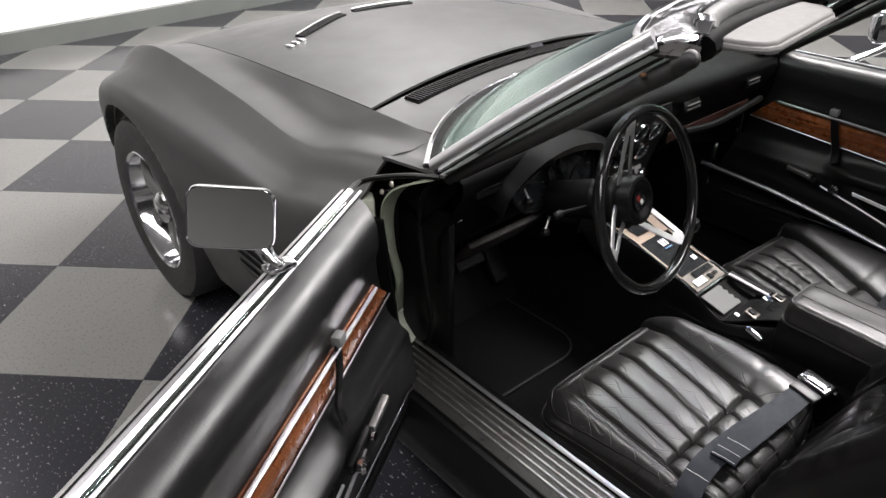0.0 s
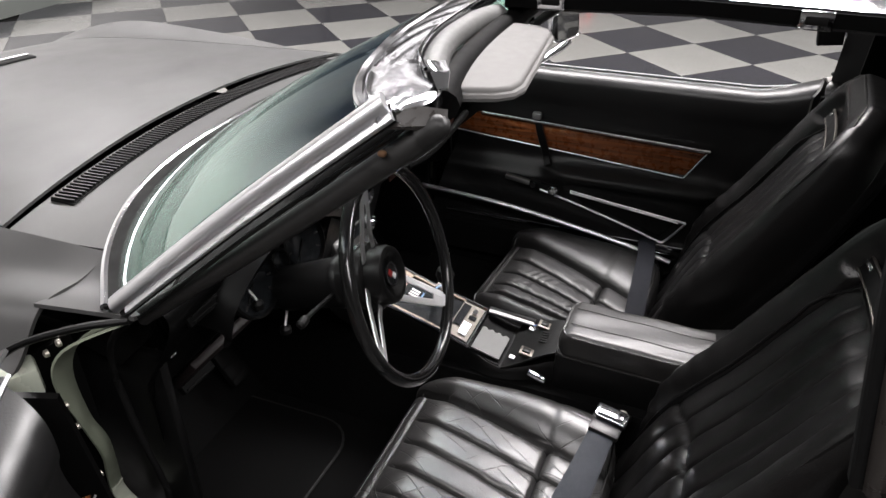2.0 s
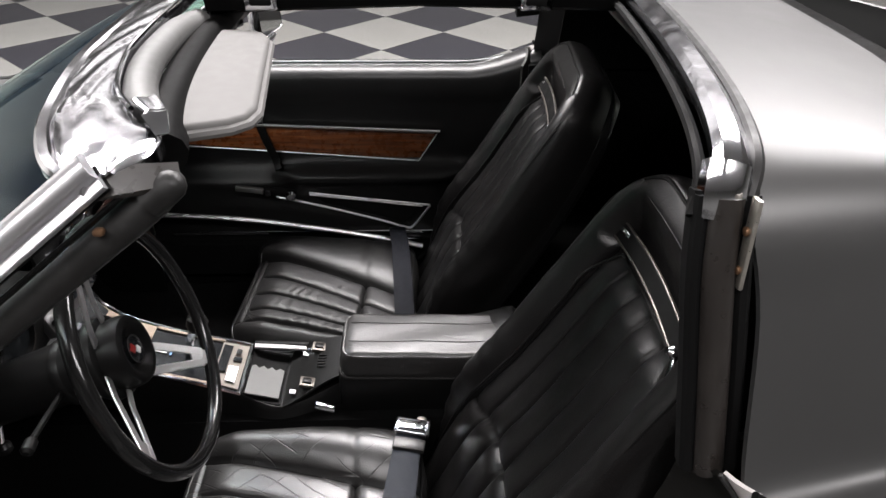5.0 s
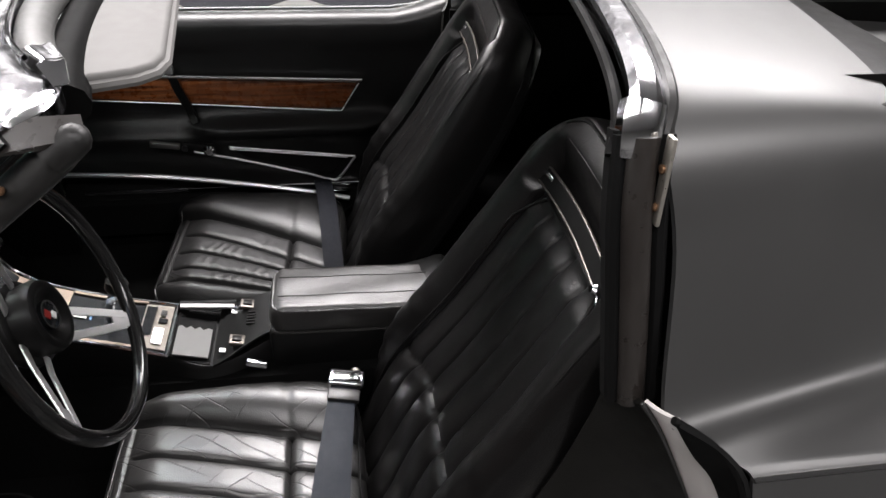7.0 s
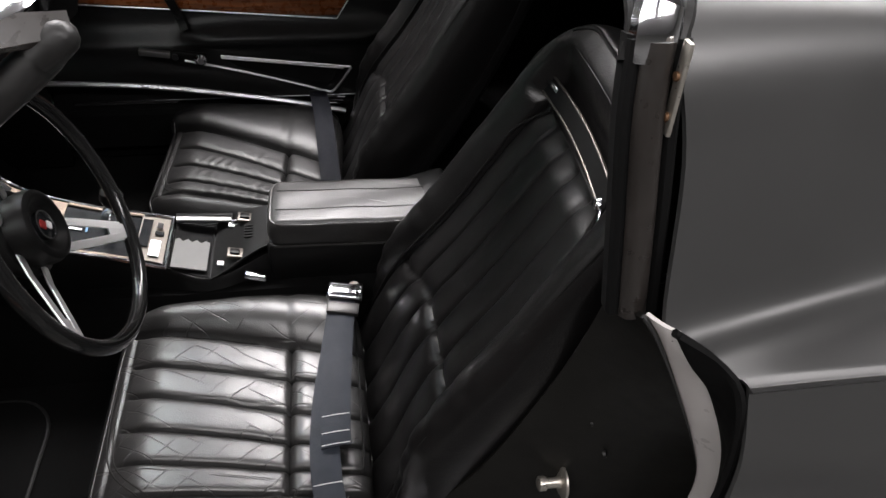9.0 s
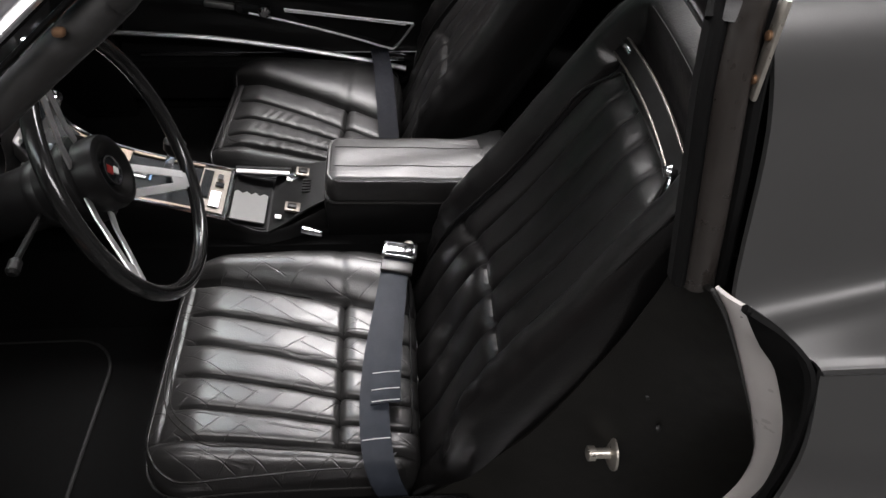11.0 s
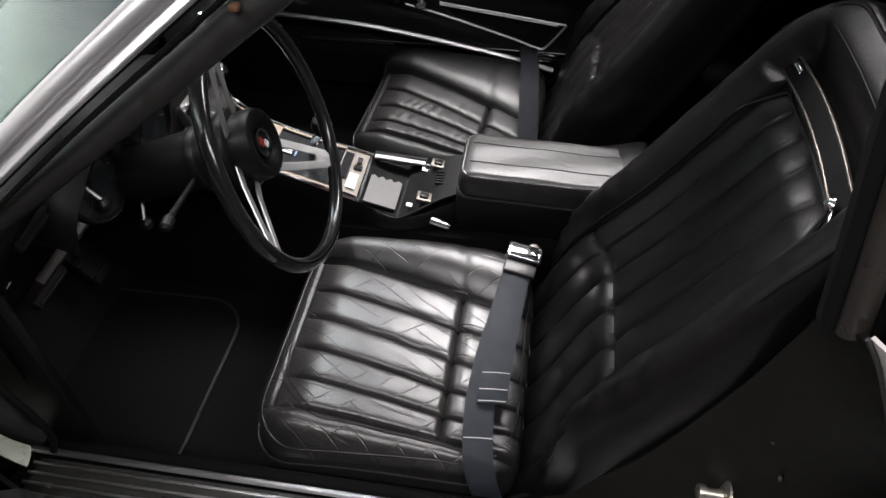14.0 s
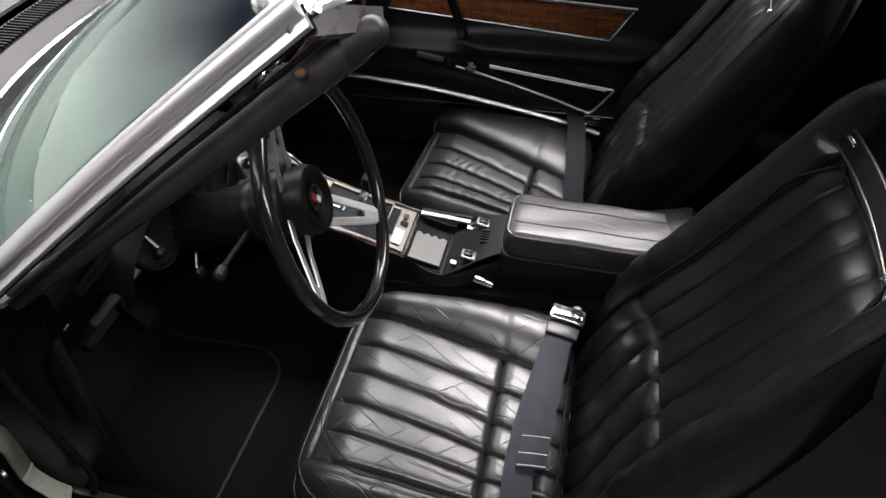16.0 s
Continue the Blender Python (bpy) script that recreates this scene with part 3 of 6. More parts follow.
for s in (-1, 1):
    lo, hi = Vector((s * 0.69, 0.285, 0.872)), Vector((s * 0.592, -0.10, 1.178))
    line = spline([lo, lo.lerp(hi, 0.5) + Vector((s * 0.004, 0, 0.006)), hi], 8)
    out, rise = Vector((s * 0.91, 0.32, 0.73)).normalized(), Vector((s * 0.017, 0.61, 0.79))
    pil = part("windshield_pillar", sweep([p + rise * 0.017 for p in line], [(-0.013, -0.008), (0.013, -0.008), (0.013, -0.003), (0.011, 0.001), (0.007, 0.0035), (0.0, 0.005), (-0.007, 0.0035), (-0.011, 0.001), (-0.013, -0.003)], up=out), SATIN_TRIM, car, "bright stainless windshield pillar trim")
    part("channel", sweep([p + rise * 0.004 - out * 0.006 for p in line], bar_prof(0.026, 0.006, 0.002), up=out), BLACK_GAP, pil)
    part("gutter", sweep([p - rise * 0.006 + out * 0.006 for p in line[1:]], bar_prof(0.012, 0.006, 0.0012), up=out), SATIN_TRIM, pil)
    part("gutter_lip", sweep([p - rise * 0.018 - out * 0.004 for p in line[1:]], bar_prof(0.004, 0.006, 0.001), up=out), PLASTIC, pil)
    ins = Vector((-s * 0.022, -0.036, -0.016))
    line2 = spline([lo + ins + Vector((0, 0.02, 0)), lo.lerp(hi, 0.5) + ins, hi + ins + Vector((0, -0.012, 0.0))], 8)
    part("weatherstrip", sweep(line2, circle(0.018, 12, 1.0, 0.85), up=out, scale=[0.75 + 0.2 * i / len(line2) for i in range(len(line2) - 3)] + [0.95, 0.9, 0.7]), RUBBER, pil, "thick worn black rubber weatherstrip")
    part("end_flap", sweep([hi + ins + Vector((s * 0.024, 0.05, 0.004)), hi + ins + Vector((s * 0.012, 0.01, 0.012)), hi + ins + Vector((0.0, -0.02, 0.010))], [(-0.014, -0.004), (0.014, -0.004), (0.012, 0.002), (-0.012, 0.002)], up=out, scale=[0.5, 1.0, 0.8]), RUBBER_WORN, pil, "worn grey rubber end flap")
    part("end_roll", pillow_end(hi + ins + Vector((s * 0.004, -0.010, 0.0)), 0.015), RUBBER, pil, "worn rounded rubber end")
    part("clip", rbox((0.009, 0.010, 0.007), Matrix.Translation(lo.lerp(hi, 0.86) + ins + Vector((s * 0.014, -0.006, 0.012))), 0.003), BRASS, pil)

# Header rail, centre bar and the rear hoop of the roof opening.
RAIL_FRONT = [(0.0, 0.028), (0.13, 0.025), (0.30, 0.018), (0.44, -0.006), (0.51, -0.027), (0.565, -0.058), (0.592, -0.098)]
RAIL_INNER = [(0.0, -0.018), (0.146, -0.018), (0.23, -0.020), (0.29, -0.024), (0.353, -0.036), (0.40, -0.048), (0.432, -0.062), (0.476, -0.092), (0.507, -0.124), (0.545, -0.126), (0.583, -0.108)]


def even(line, n):
    """n + 1 points at even steps along a line."""
    line = [Vector(p) for p in line]
    at_, total = [0.0], 0.0
    for p, q in zip(line, line[1:]):
        total += (q - p).length
        at_.append(total)
    out, i = [], 0
    for k in range(n + 1):
        d = total * k / n
        while i < len(line) - 2 and at_[i + 1] < d:
            i += 1
        out.append(line[i].lerp(line[i + 1], min(max((d - at_[i]) / max(at_[i + 1] - at_[i], 1e-9), 0), 1)))
    return out


def rail_z(x):
    return 1.192 - 0.016 * (abs(x) / 0.59) ** 4


front_line = even(spline([(x, y, rail_z(x)) for x, y in RAIL_FRONT], 8), 48)
inner_line = even(spline([(x, y, rail_z(x)) for x, y in RAIL_INNER], 8), 48)


def rail_rows(k0, k1):
    rows = []
    for k in range(k0, k1 + 1):
        a, b = front_line[k], inner_line[k]
        row = [a + Vector((0, 0, -0.016)), a + Vector((0, 0, -0.003))]
        row += [a.lerp(b, 0.04 + 0.92 * j / 8) + Vector((0, 0, 0.004 * math.sin(math.pi * j / 8) ** 0.7 + 0.0012 * math.sin(0.9 * k + 1.7 * j))) for j in range(9)]
        row += [b + Vector((0, 0, -0.003)), b + Vector((0, 0, -0.018))]
        rows.append(row)
    return rows


def both_ways(line):
    return [Vector((-p.x, p.y, p.z)) for p in line[:0:-1]] + list(line)


flip = Matrix.Diagonal((-1, 1, 1))
half = rail_rows(0, 34)
rail = part("header_rail", grid([[flip @ p for p in r] for r in half[:0:-1]] + half, 0.002), STAINLESS, car, "polished worn stainless windshield header rail")
for s in (-1, 1):
    m3 = Matrix.Diagonal((s, 1, 1))
    part("corner_piece", grid([[m3 @ (p + Vector((0, 0, 0.0015))) for p in r] for r in rail_rows(34, 48)], 0.002), STAINLESS, rail, "dented polished corner of the header rail")
part("front_edge", sweep(both_ways([p + Vector((0.004 * k / 48, 0.007, -0.004)) for k, p in enumerate(front_line)]), [(-0.008, -0.005), (0.008, -0.005), (0.008, 0.001), (0.003, 0.005), (-0.005, 0.005), (-0.008, 0.002)]), CHROME, rail)
part("inner_edge", sweep(both_ways([p + Vector((0, -0.001, 0.003)) for p in inner_line[:38]]), circle(0.0028, 8)), CHROME, rail)
for s in (-1, 1):
    roll = spline([(s * x, y, z) for x, y, z in ((0.085, -0.050, 1.172), (0.15, -0.040, 1.176), (0.23, -0.040, 1.177), (0.30, -0.045, 1.177), (0.37, -0.060, 1.176), (0.42, -0.078, 1.174), (0.448, -0.094, 1.172))], 6)
    part("pad_roll", sweep(roll, circle(0.0185, 14, 1.0, 0.9), scale=[1.0] * (len(roll) - 3) + [0.97, 0.9, 0.72]), GREY_PAD, rail, "grey padded roll behind the header rail")
bm = sweep(spline([(f * 0.50, -0.070 - 0.05 * abs(f) ** 3, 1.158) for f in [-1 + 2 * i / 16 for i in range(17)]], 2), circle(0.020, 10, 1.1, 1.0))
part("header_pad", bm, VINYL, car, "black padded inner header")
for s in (-1, 1):
    fold = [(s * 0.440, -0.086, 1.190), (s * 0.465, -0.098, 1.199), (s * 0.480, -0.112, 1.193), (s * 0.505, -0.121, 1.200), (s * 0.520, -0.130, 1.186)]
    part("joint_clip", sweep(fold, [(-0.016, -0.002), (0.010, -0.003), (0.017, 0.001), (0.006, 0.004), (-0.006, 0.001), (-0.015, 0.003)], scale=[0.5, 0.75, 0.6, 0.7, 0.4]), STAINLESS, rail, "crumpled bright corner bracket")
bar = part("roof_centre_bar", sweep([(0, -0.04, 1.214), (0, -0.36, 1.224), (0, -0.68, 1.217)], [(-0.075, -0.015), (0.075, -0.015), (0.078, -0.004), (0.05, 0.008), (-0.05, 0.008), (-0.078, -0.004)]), STAINLESS, car, "bright stainless centre bar of the open roof")
part("lining", sweep([(0, -0.06, 1.196), (0, -0.36, 1.206), (0, -0.68, 1.199)], [(-0.080, -0.012), (-0.06, -0.020), (0.06, -0.020), (0.080, -0.012), (0.085, 0.010), (-0.085, 0.010)]), VINYL, bar, "black vinyl lining")
for y in (-0.14, -0.53):
    for s in (-1,):
        m = frame_of((s * 0.087, y, 1.200), (0, 1, 0), (0, 0, 1))
        latch = part("latch", rbox((0.046, 0.028, 0.006), m, 0.003), CHROME, bar, "chrome latch plate")
        part("socket", rbox((0.032, 0.014, 0.008), m, 0.003), BLACK_GAP, latch)

hoop = [(-0.655, -0.640, 0.885), (-0.640, -0.626, 1.0), (-0.622, -0.615, 1.10), (-0.605, -0.615, 1.165), (-0.57, -0.628, 1.192), (-0.45, -0.648, 1.205), (-0.25, -0.665, 1.212), (0, -0.672, 1.215), (0.25, -0.665, 1.212), (0.45, -0.648, 1.205), (0.57, -0.628, 1.192), (0.605, -0.615, 1.165), (0.622, -0.615, 1.10), (0.640, -0.626, 1.0), (0.655, -0.640, 0.885)]
line = spline(hoop[3:-3], 6)
part("rear_roof_rail", sweep(line, [(-0.015, -0.014), (0.016, -0.014), (0.018, -0.004), (0.011, 0.002), (0.006, 0.006), (-0.009, 0.006), (-0.016, 0)]), STAINLESS, car, "polished stainless rear rail of the roof opening")
bm = sweep([p + Vector((0, 0.024, -0.020)) for p in line], circle(0.006, 8))
part("roof_seal", bm, BLACK_GAP, car, "black rubber seal of the roof opening")
bm = sweep([p + Vector((0, -0.022, -0.003)) for p in line], bar_prof(0.012, 0.010, 0.003))
part("outer_seal", bm, RUBBER, car, "worn brown rubber strip behind the roof rail")
for s in (-1, 1):
    pl = spline([(s * abs(x), y, z) for x, y, z in (hoop[:4] if s < 0 else hoop[1:4])], 6)
    jam = part("door_pillar", sweep([p + Vector((s * 0.004, 0.002, 0)) for p in pl], [(-0.010, -0.004), (0.017, -0.004), (0.018, 0.0), (0.0165, 0.004), (0.012, 0.0075), (0.006, 0.009), (0.0, 0.009), (-0.005, 0.0075), (-0.009, 0.004), (-0.011, 0.0)], up=(s, 0, 0)), RUBBER_WORN, car, "worn rubber-lined rear door pillar")
    part("backing", sweep([p + Vector((-s * 0.012, -0.004, 0)) for p in pl], bar_prof(0.056, 0.02, 0.003), up=(s, 0, 0)), BLACK_GAP, jam)
    part("rubber_edge", sweep([p + Vector((-s * 0.002, 0.018, 0)) for p in pl], circle(0.007, 8), up=(s, 0, 0)), BLACK_GAP, jam)
    part("seal", sweep([p + Vector((s * 0.0, -0.024, 0)) for p in pl], bar_prof(0.014, 0.012, 0.004), up=(s, 0, 0)), BLACK_GAP, jam)
    part("cap", sweep(spline([(s * 0.610, -0.613, 1.148), (s * 0.605, -0.613, 1.17), (s * 0.592, -0.618, 1.189)], 5), [(-0.019, -0.010), (0.019, -0.010), (0.018, 0.004), (0.010, 0.008), (-0.010, 0.008), (-0.018, 0.004)], up=(s, 0, 0.5)), CHROME, jam, "bright corner cap")
    brk = part("latch_bracket", rbox((0.014, 0.005, 0.085), Matrix.Translation((s * 0.6265, -0.634, 1.130)) @ pose(0, 0, 0, 0, s * -4, 0), 0.003), STEEL, car, "zinc roof latch bracket with rusty bolts")
    for dz in (-0.025, 0.012):
        part("bolt", lathe([(0.0042, 0), (0.0042, 0.0025), (0.0025, 0.0032)], 10, frame_of((s * 0.6265 - s * 0.07 * dz, -0.6315, 1.130 + dz), (0, 0, 1), (1, 0, 0))), BRASS, brk)

# Rear body: roof band, sail panels and haunches.
# For each station the line goes from the centre outwards and down.
def rear_line(f):
    """Half-section at f: 0 the door opening, 1 the tail."""
    sail = max(0.0, 1 - f / 0.62)
    top = 1.205 - 0.10 * f - 0.30 * f ** 1.5
    top = max(top, 0.86)
    belt = 0.893 + 0.01 * math.sin(f * 3)
    wide = 0.70 - 0.33 * min(f, 0.25)
    bulge = (1 - math.cos(math.pi * min(f * 1.3, 1))) / 2
    crease = 0.747 + 0.09 * bulge
    cz = 0.862 + 0.05 * f + 0.03 * bulge
    return [(0.0, top), (0.25, top - 0.002), (0.48, top - 0.02), (0.585 - 0.2 * min(f, 0.3), top - 0.055 * (0.4 + 0.6 * sail)), (0.632 - 0.27 * min(f, 0.3), max(top - 0.15, belt + 0.02)), (wide - 0.012, belt + 0.012), (wide + 0.02, belt - 0.012), (crease - 0.007, cz + 0.0065), (crease + 0.001, cz + 0.001), (crease + 0.006, cz - 0.008), (crease + 0.042, 0.76), (crease + 0.052, 0.6), (crease + 0.02, 0.4), (crease - 0.05, 0.22)]


def rear_grid(x_from, x_to, f0, f1, n=40):
    rows = []
    for i in range(n + 1):
        f = f0 + (f1 - f0) * i / n
        pts = rear_line(f)
        line = spline([(a, b, 0) for a, b in pts[:8]], 6)[:-1] + spline([(a, b, 0) for a, b in pts[7:]], 6)
        row = []
        for k, p in enumerate(line):
            s = min(p.x / 0.8, 1.0)
            j = k / (len(line) - 1)
            y0 = front_y(j)
            y = y0 + (-2.35 - y0) * f
            low = max(0.22, arch(y, -1.27, 0.365) if k > 44 else 0.22)
            row.append(Vector((p.x, y, max(p.y, low))))
        rows.append(row)
    return rows


def front_y(j):
    return lerp_table([(k / 13, y) for k, y in ((0, -0.700), (1, -0.696), (2, -0.682), (3, -0.648), (4, -0.662), (5, -0.662), (5.3, -0.668), (6, -0.710), (7, -0.730), (8, -0.738), (9, -0.738), (10, -0.742), (11, -0.735), (12, -0.70), (13, -0.62))], j)[0]


full = rear_grid(0, 1, 0, 1, 60)
NB = 9
rows = [[Vector((-p.x, p.y, p.z)) for p in row[:0:-1]] + [p.copy() for p in row] for row in full]
mid = len(full[0]) - 1
part("rear_body", grid(rows, 0.006, skip=lambda i, j: i >= NB and mid - 16 <= j < mid + 16), PAINT, car, "satin grey roof band and rear quarters")
rows = [[(x, -1.02 - 0.04 * k + 0.0, 1.12 - 0.06 * k) for x in (-0.5, 0, 0.5)] for k in range(5)]
part("rear_window", grid(rows, 0.005), GLASS_CLEAR, car, "upright rear window glass")
rows = [[(x, y, 0.875 - 0.05 * (-1.1 - y) ** 2) for x in [-0.56 + 1.12 * i / 12 for i in range(13)]] for y in [-1.15 - 0.1 * k for k in range(14)]]
part("rear_deck", grid(rows, 0.006), PAINT, car)
# Slatted air outlets behind the front wheels.
for side in (-1, 1):
    vent = part("side_vent", rbox((0.012, 0.17, 0.12), Matrix.Translation((side * 0.861, 0.80, 0.50)) @ pose(0, 0, 0, 0, side * 4, 0), 0.006), BLACK_GAP, car, "dark slatted air outlet behind the wheel")
    for k in range(4):
        part("slat", rbox((0.010, 0.15, 0.006), Matrix.Translation((side * 0.867, 0.80, 0.458 + 0.028 * k)) @ pose(0, 0, 0, 0, side * 30, 0), 0.002), PLASTIC, vent)
# Wheels.
def wheel(cx, cy, s):
    w = empty("wheel", car)
    ax = frame_of((cx, cy, 0.325), (0, 1, 0), (0, 0, 1)) if s > 0 else frame_of((cx, cy, 0.325), (0, -1, 0), (0, 0, 1))
    part("tyre", lathe([(0.20, -0.10), (0.27, -0.112), (0.31, -0.10), (0.325, -0.07), (0.327, 0), (0.325, 0.07), (0.31, 0.10), (0.27, 0.112), (0.20, 0.10)], 48, ax, None, False), TYRE, w, "black rubber tyre")
    rim = part("rim", lathe([(0.195, -0.10), (0.205, 0.085), (0.212, 0.098), (0.206, 0.104), (0.196, 0.098), (0.188, 0.06), (0.175, 0.03), (0.10, 0.02), (0.02, 0.02)], 48, ax), CHROME, w, "bright chrome wheel rim")
    for k in range(5):
        a = k * 2 * math.pi / 5
        d = Vector((math.cos(a), math.sin(a), 0))
        bm = sweep([ax @ (d * 0.05 + Vector((0, 0, 0.05))), ax @ (d * 0.12 + Vector((0, 0, 0.062))), ax @ (d * 0.19 + Vector((0, 0, 0.05)))], bar_prof(0.055, 0.02, 0.006), up=ax.to_3x3() @ Vector((0, 0, 1)))
        part("spoke", bm, BRUSHED, rim)
    part("hub_cap", lathe([(0.055, 0.03), (0.055, 0.07), (0.04, 0.085), (0.01, 0.09)], 24, ax), CHROME, rim)


for cx, cy, s in ((-0.752, 1.58, -1), (0.752, 1.58, 1), (-0.76, -1.27, -1), (0.76, -1.27, 1)):
    wheel(cx, cy, s)
# Dark inner wells and underbody.
part("underbody", rbox((1.36, 3.2, 0.05), Matrix.Translation((0, -0.1, 0.16)), 0.01), BLACK_GAP, car)
for s in (-1, 1):
    part("wheel_well", rbox((0.30, 0.86, 0.42), Matrix.Translation((s * 0.5, 1.58, 0.46)), 0.03), BLACK_GAP, car)
part("engine_bay", rbox((0.8, 1.2, 0.4), Matrix.Translation((0, 1.55, 0.42)), 0.03), BLACK_GAP, car)
rows = []
for k in range(11):
    a = k / 10
    rows.append([(x, -2.35 - 0.05 * math.sin(math.pi * min(a * 1.3, 1)) + 0.06 * (abs(x) / 0.84) ** 4, 0.885 - 0.60 * a) for x in [(-0.84 + 1.68 * i / 20) * (1 - 0.04 * a) for i in range(21)]])
part("tail_panel", grid(rows, 0.01), PAINT, car, "satin grey tail panel")

# ---- seats ----
def pillow(a, b, r, top, depth, taper=lambda y: 1.0, n=64, m=48, soft=0.012, shift=None):
    """A padded block: top(x, y) gives the upper face, the sides fall by depth."""
    core = 0.84
    bm = bmesh.new()

    def steps(k):
        return [sgn_pow(-1 + 2 * i / k, 0.85) for i in range(k + 1)]

    rows = []
    for t in steps(m):
        row = []
        for s in steps(n):
            e = max(abs(s), abs(t))
            q = min(e / core, 1.0) / e if e > 1e-6 else 1.0
            px, py = s * q * a, t * q * b
            dx, dy = abs(px) - (a - r), abs(py) - (b - r)
            if dx > 0 and dy > 0:
                k = max(dx, dy) / math.hypot(dx, dy)
                px, py = math.copysign(a - r + dx * k, px), math.copysign(b - r + dy * k, py)
            if shift:
                px += shift(px, py)
            edge = max(0.0, (e / core - 0.86) / 0.14) if e < core else 1.0
            z = top(px, py) - soft * min(edge, 1.0) ** 2.2
            out = 1.0
            if e > core:
                k = (e - core) / (1 - core)
                z -= depth * k
                out = 1 + 0.03 * math.sin(math.pi * min(k * 1.15, 1)) - 0.03 * k
            row.append((px * out * taper(py), py * out, z))
        rows.append(row)
    return grid(rows, 0, bm)


def ring_line(a, b, r, top, taper=lambda y: 1.0, n=10, grow=1.0):
    pts = []
    for cx, cy, a0 in ((a - r, b - r, 0), (-(a - r), b - r, 90), (-(a - r), -(b - r), 180), (a - r, -(b - r), 270)):
        for i in range(n + 1):
            t = radians(a0 + 90 * i / n)
            x, y = cx + r * math.cos(t), cy + r * math.sin(t)
            pts.append(Vector((x * grow * taper(y), y * grow, top(x, y))))
    out = []
    for p, q in zip(pts, pts[1:] + pts[:1]):
        k = max(1, int((q - p).length / 0.03))
        for i in range(k):
            w = p.lerp(q, i / k)
            w.z = top(w.x, w.y)
            out.append(w)
    return out


# Pleat seams of a cushion: their places at its front and at its cross seam, and how far the crest of its far bolster leans in.
DRIVER_SEAMS = ((0.165, 0.094, 0.030, -0.038, -0.100, -0.158), (0.100, 0.030, -0.038, -0.096, -0.146, -0.188), 1.0)
PASSENGER_SEAMS = ((0.125, 0.050, -0.025, -0.090, -0.135), (0.007, -0.073, -0.123, -0.168, -0.200), 0.62)


def ramp(v, a, b):
    """0 at a, 1 at b, with soft ends."""
    t = min(max((v - a) / (b - a), 0.0), 1.0)
    return t * t * (3 - 2 * t)


def seam_x(k, y, seams):
    t = (0.175 - y) / 0.27
    return seams[0][k] + (seams[1][k] - seams[0][k]) * min(max(t, -0.15), 1.3)


def cushion_shift(x, y, seams):
    """Lets the mesh follow the slanting seams."""
    t = min(max((0.175 - y) / 0.27, -0.15), 1.3) - 0.5
    knots = [(-0.228, 0.0)] + [((a + b) / 2, b - a) for a, b in zip(seams[0][::-1], seams[1][::-1])] + [(0.228, 0.0)]
    for (a, p), (b, q) in zip(knots, knots[1:]):
        if a <= x <= b:
            return (p + (q - p) * (x - a) / (b - a)) * t
    return 0.0


def cushion_top(x, y, seams):
    last = len(seams[0]) - 1
    s0, s5 = seam_x(0, y, seams), seam_x(last, y, seams)
    slack = 0.0004 * math.sin(40 * x + 26 * y + 2 * math.sin(21 * y)) + 0.0002 * math.sin(95 * y - 60 * x)
    if x > s0:
        w = max(0.225 - s0, 0.03)
        f = min((x - s0) / w, 1.0) ** seams[2]
        z = min(0.50 * w, 0.052 if seams is DRIVER_SEAMS else 0.040) * math.sin(math.pi * min(0.02 + f * 0.88, 1)) ** 0.62 - 0.005 - 0.006 * math.exp(-((x - s0) / 0.004) ** 2)
        z -= 0.004 * math.exp(-((y + 0.09) / 0.012) ** 2)
        z += slack * 0.5
    elif x > s5:
        z = 0.0
        for k in range(last):
            a, b = seam_x(k, y, seams), seam_x(k + 1, y, seams)
            if b <= x <= a:
                f = (x - b) / (a - b)
                z = 0.0065 * (1 - abs(2 * f - 1) ** 4.5) - 0.006 * math.exp(-((min(f, 1 - f) * (a - b)) / 0.0022) ** 2) - 0.0025 * f
        if seams is PASSENGER_SEAMS:
            f = ramp(y, -0.10, -0.02) * ramp(-y, -0.15, -0.07) * ramp(-x, -0.03, 0.04)
            z += 0.0011 * f * math.sin(210 * y + 60 * x + 2.5 * math.sin(38 * x + 17 * y))
        back = ramp(-y, 0.095, 0.12)
        z = z * math.sqrt(max(0.0, 1 - min(max((y - 0.125) / 0.062, 0), 1) ** 2)) + slack - 0.003 * math.exp(-((y - 0.190) / 0.004) ** 2)
        z += 0.008 * back + 0.03 * max(0, -0.11 - y) - 0.012 * math.exp(-((y + 0.095) / 0.004) ** 2)
        z += 0.006 * math.sin(math.pi * min(max((0.175 - y) / 0.27, 0), 1))
    else:
        f = min((s5 - x) / 0.06, 1.0)
        z = 0.012 * math.sin(math.pi * min(f * 1.1, 1)) - 0.03 * f ** 1.8 + slack * 1.5
        z -= 0.004 * math.exp(-((s5 - x) / 0.004) ** 2)
    z -= 0.022 * ramp(y, 0.12, 0.215) + 0.012 * max(0, (-0.1 - y) / 0.1)
    return z


def lumbar_seam(x):
    """Height of the cross seam; it drops towards the console."""
    return -0.107 - 0.045 * ramp(-x, 0.04, 0.16)


def insert_edge(y):
    """Half-width of the pleated middle; it widens towards the seat."""
    return 0.155 + 0.045 * ramp(-y, 0.02, 0.34)


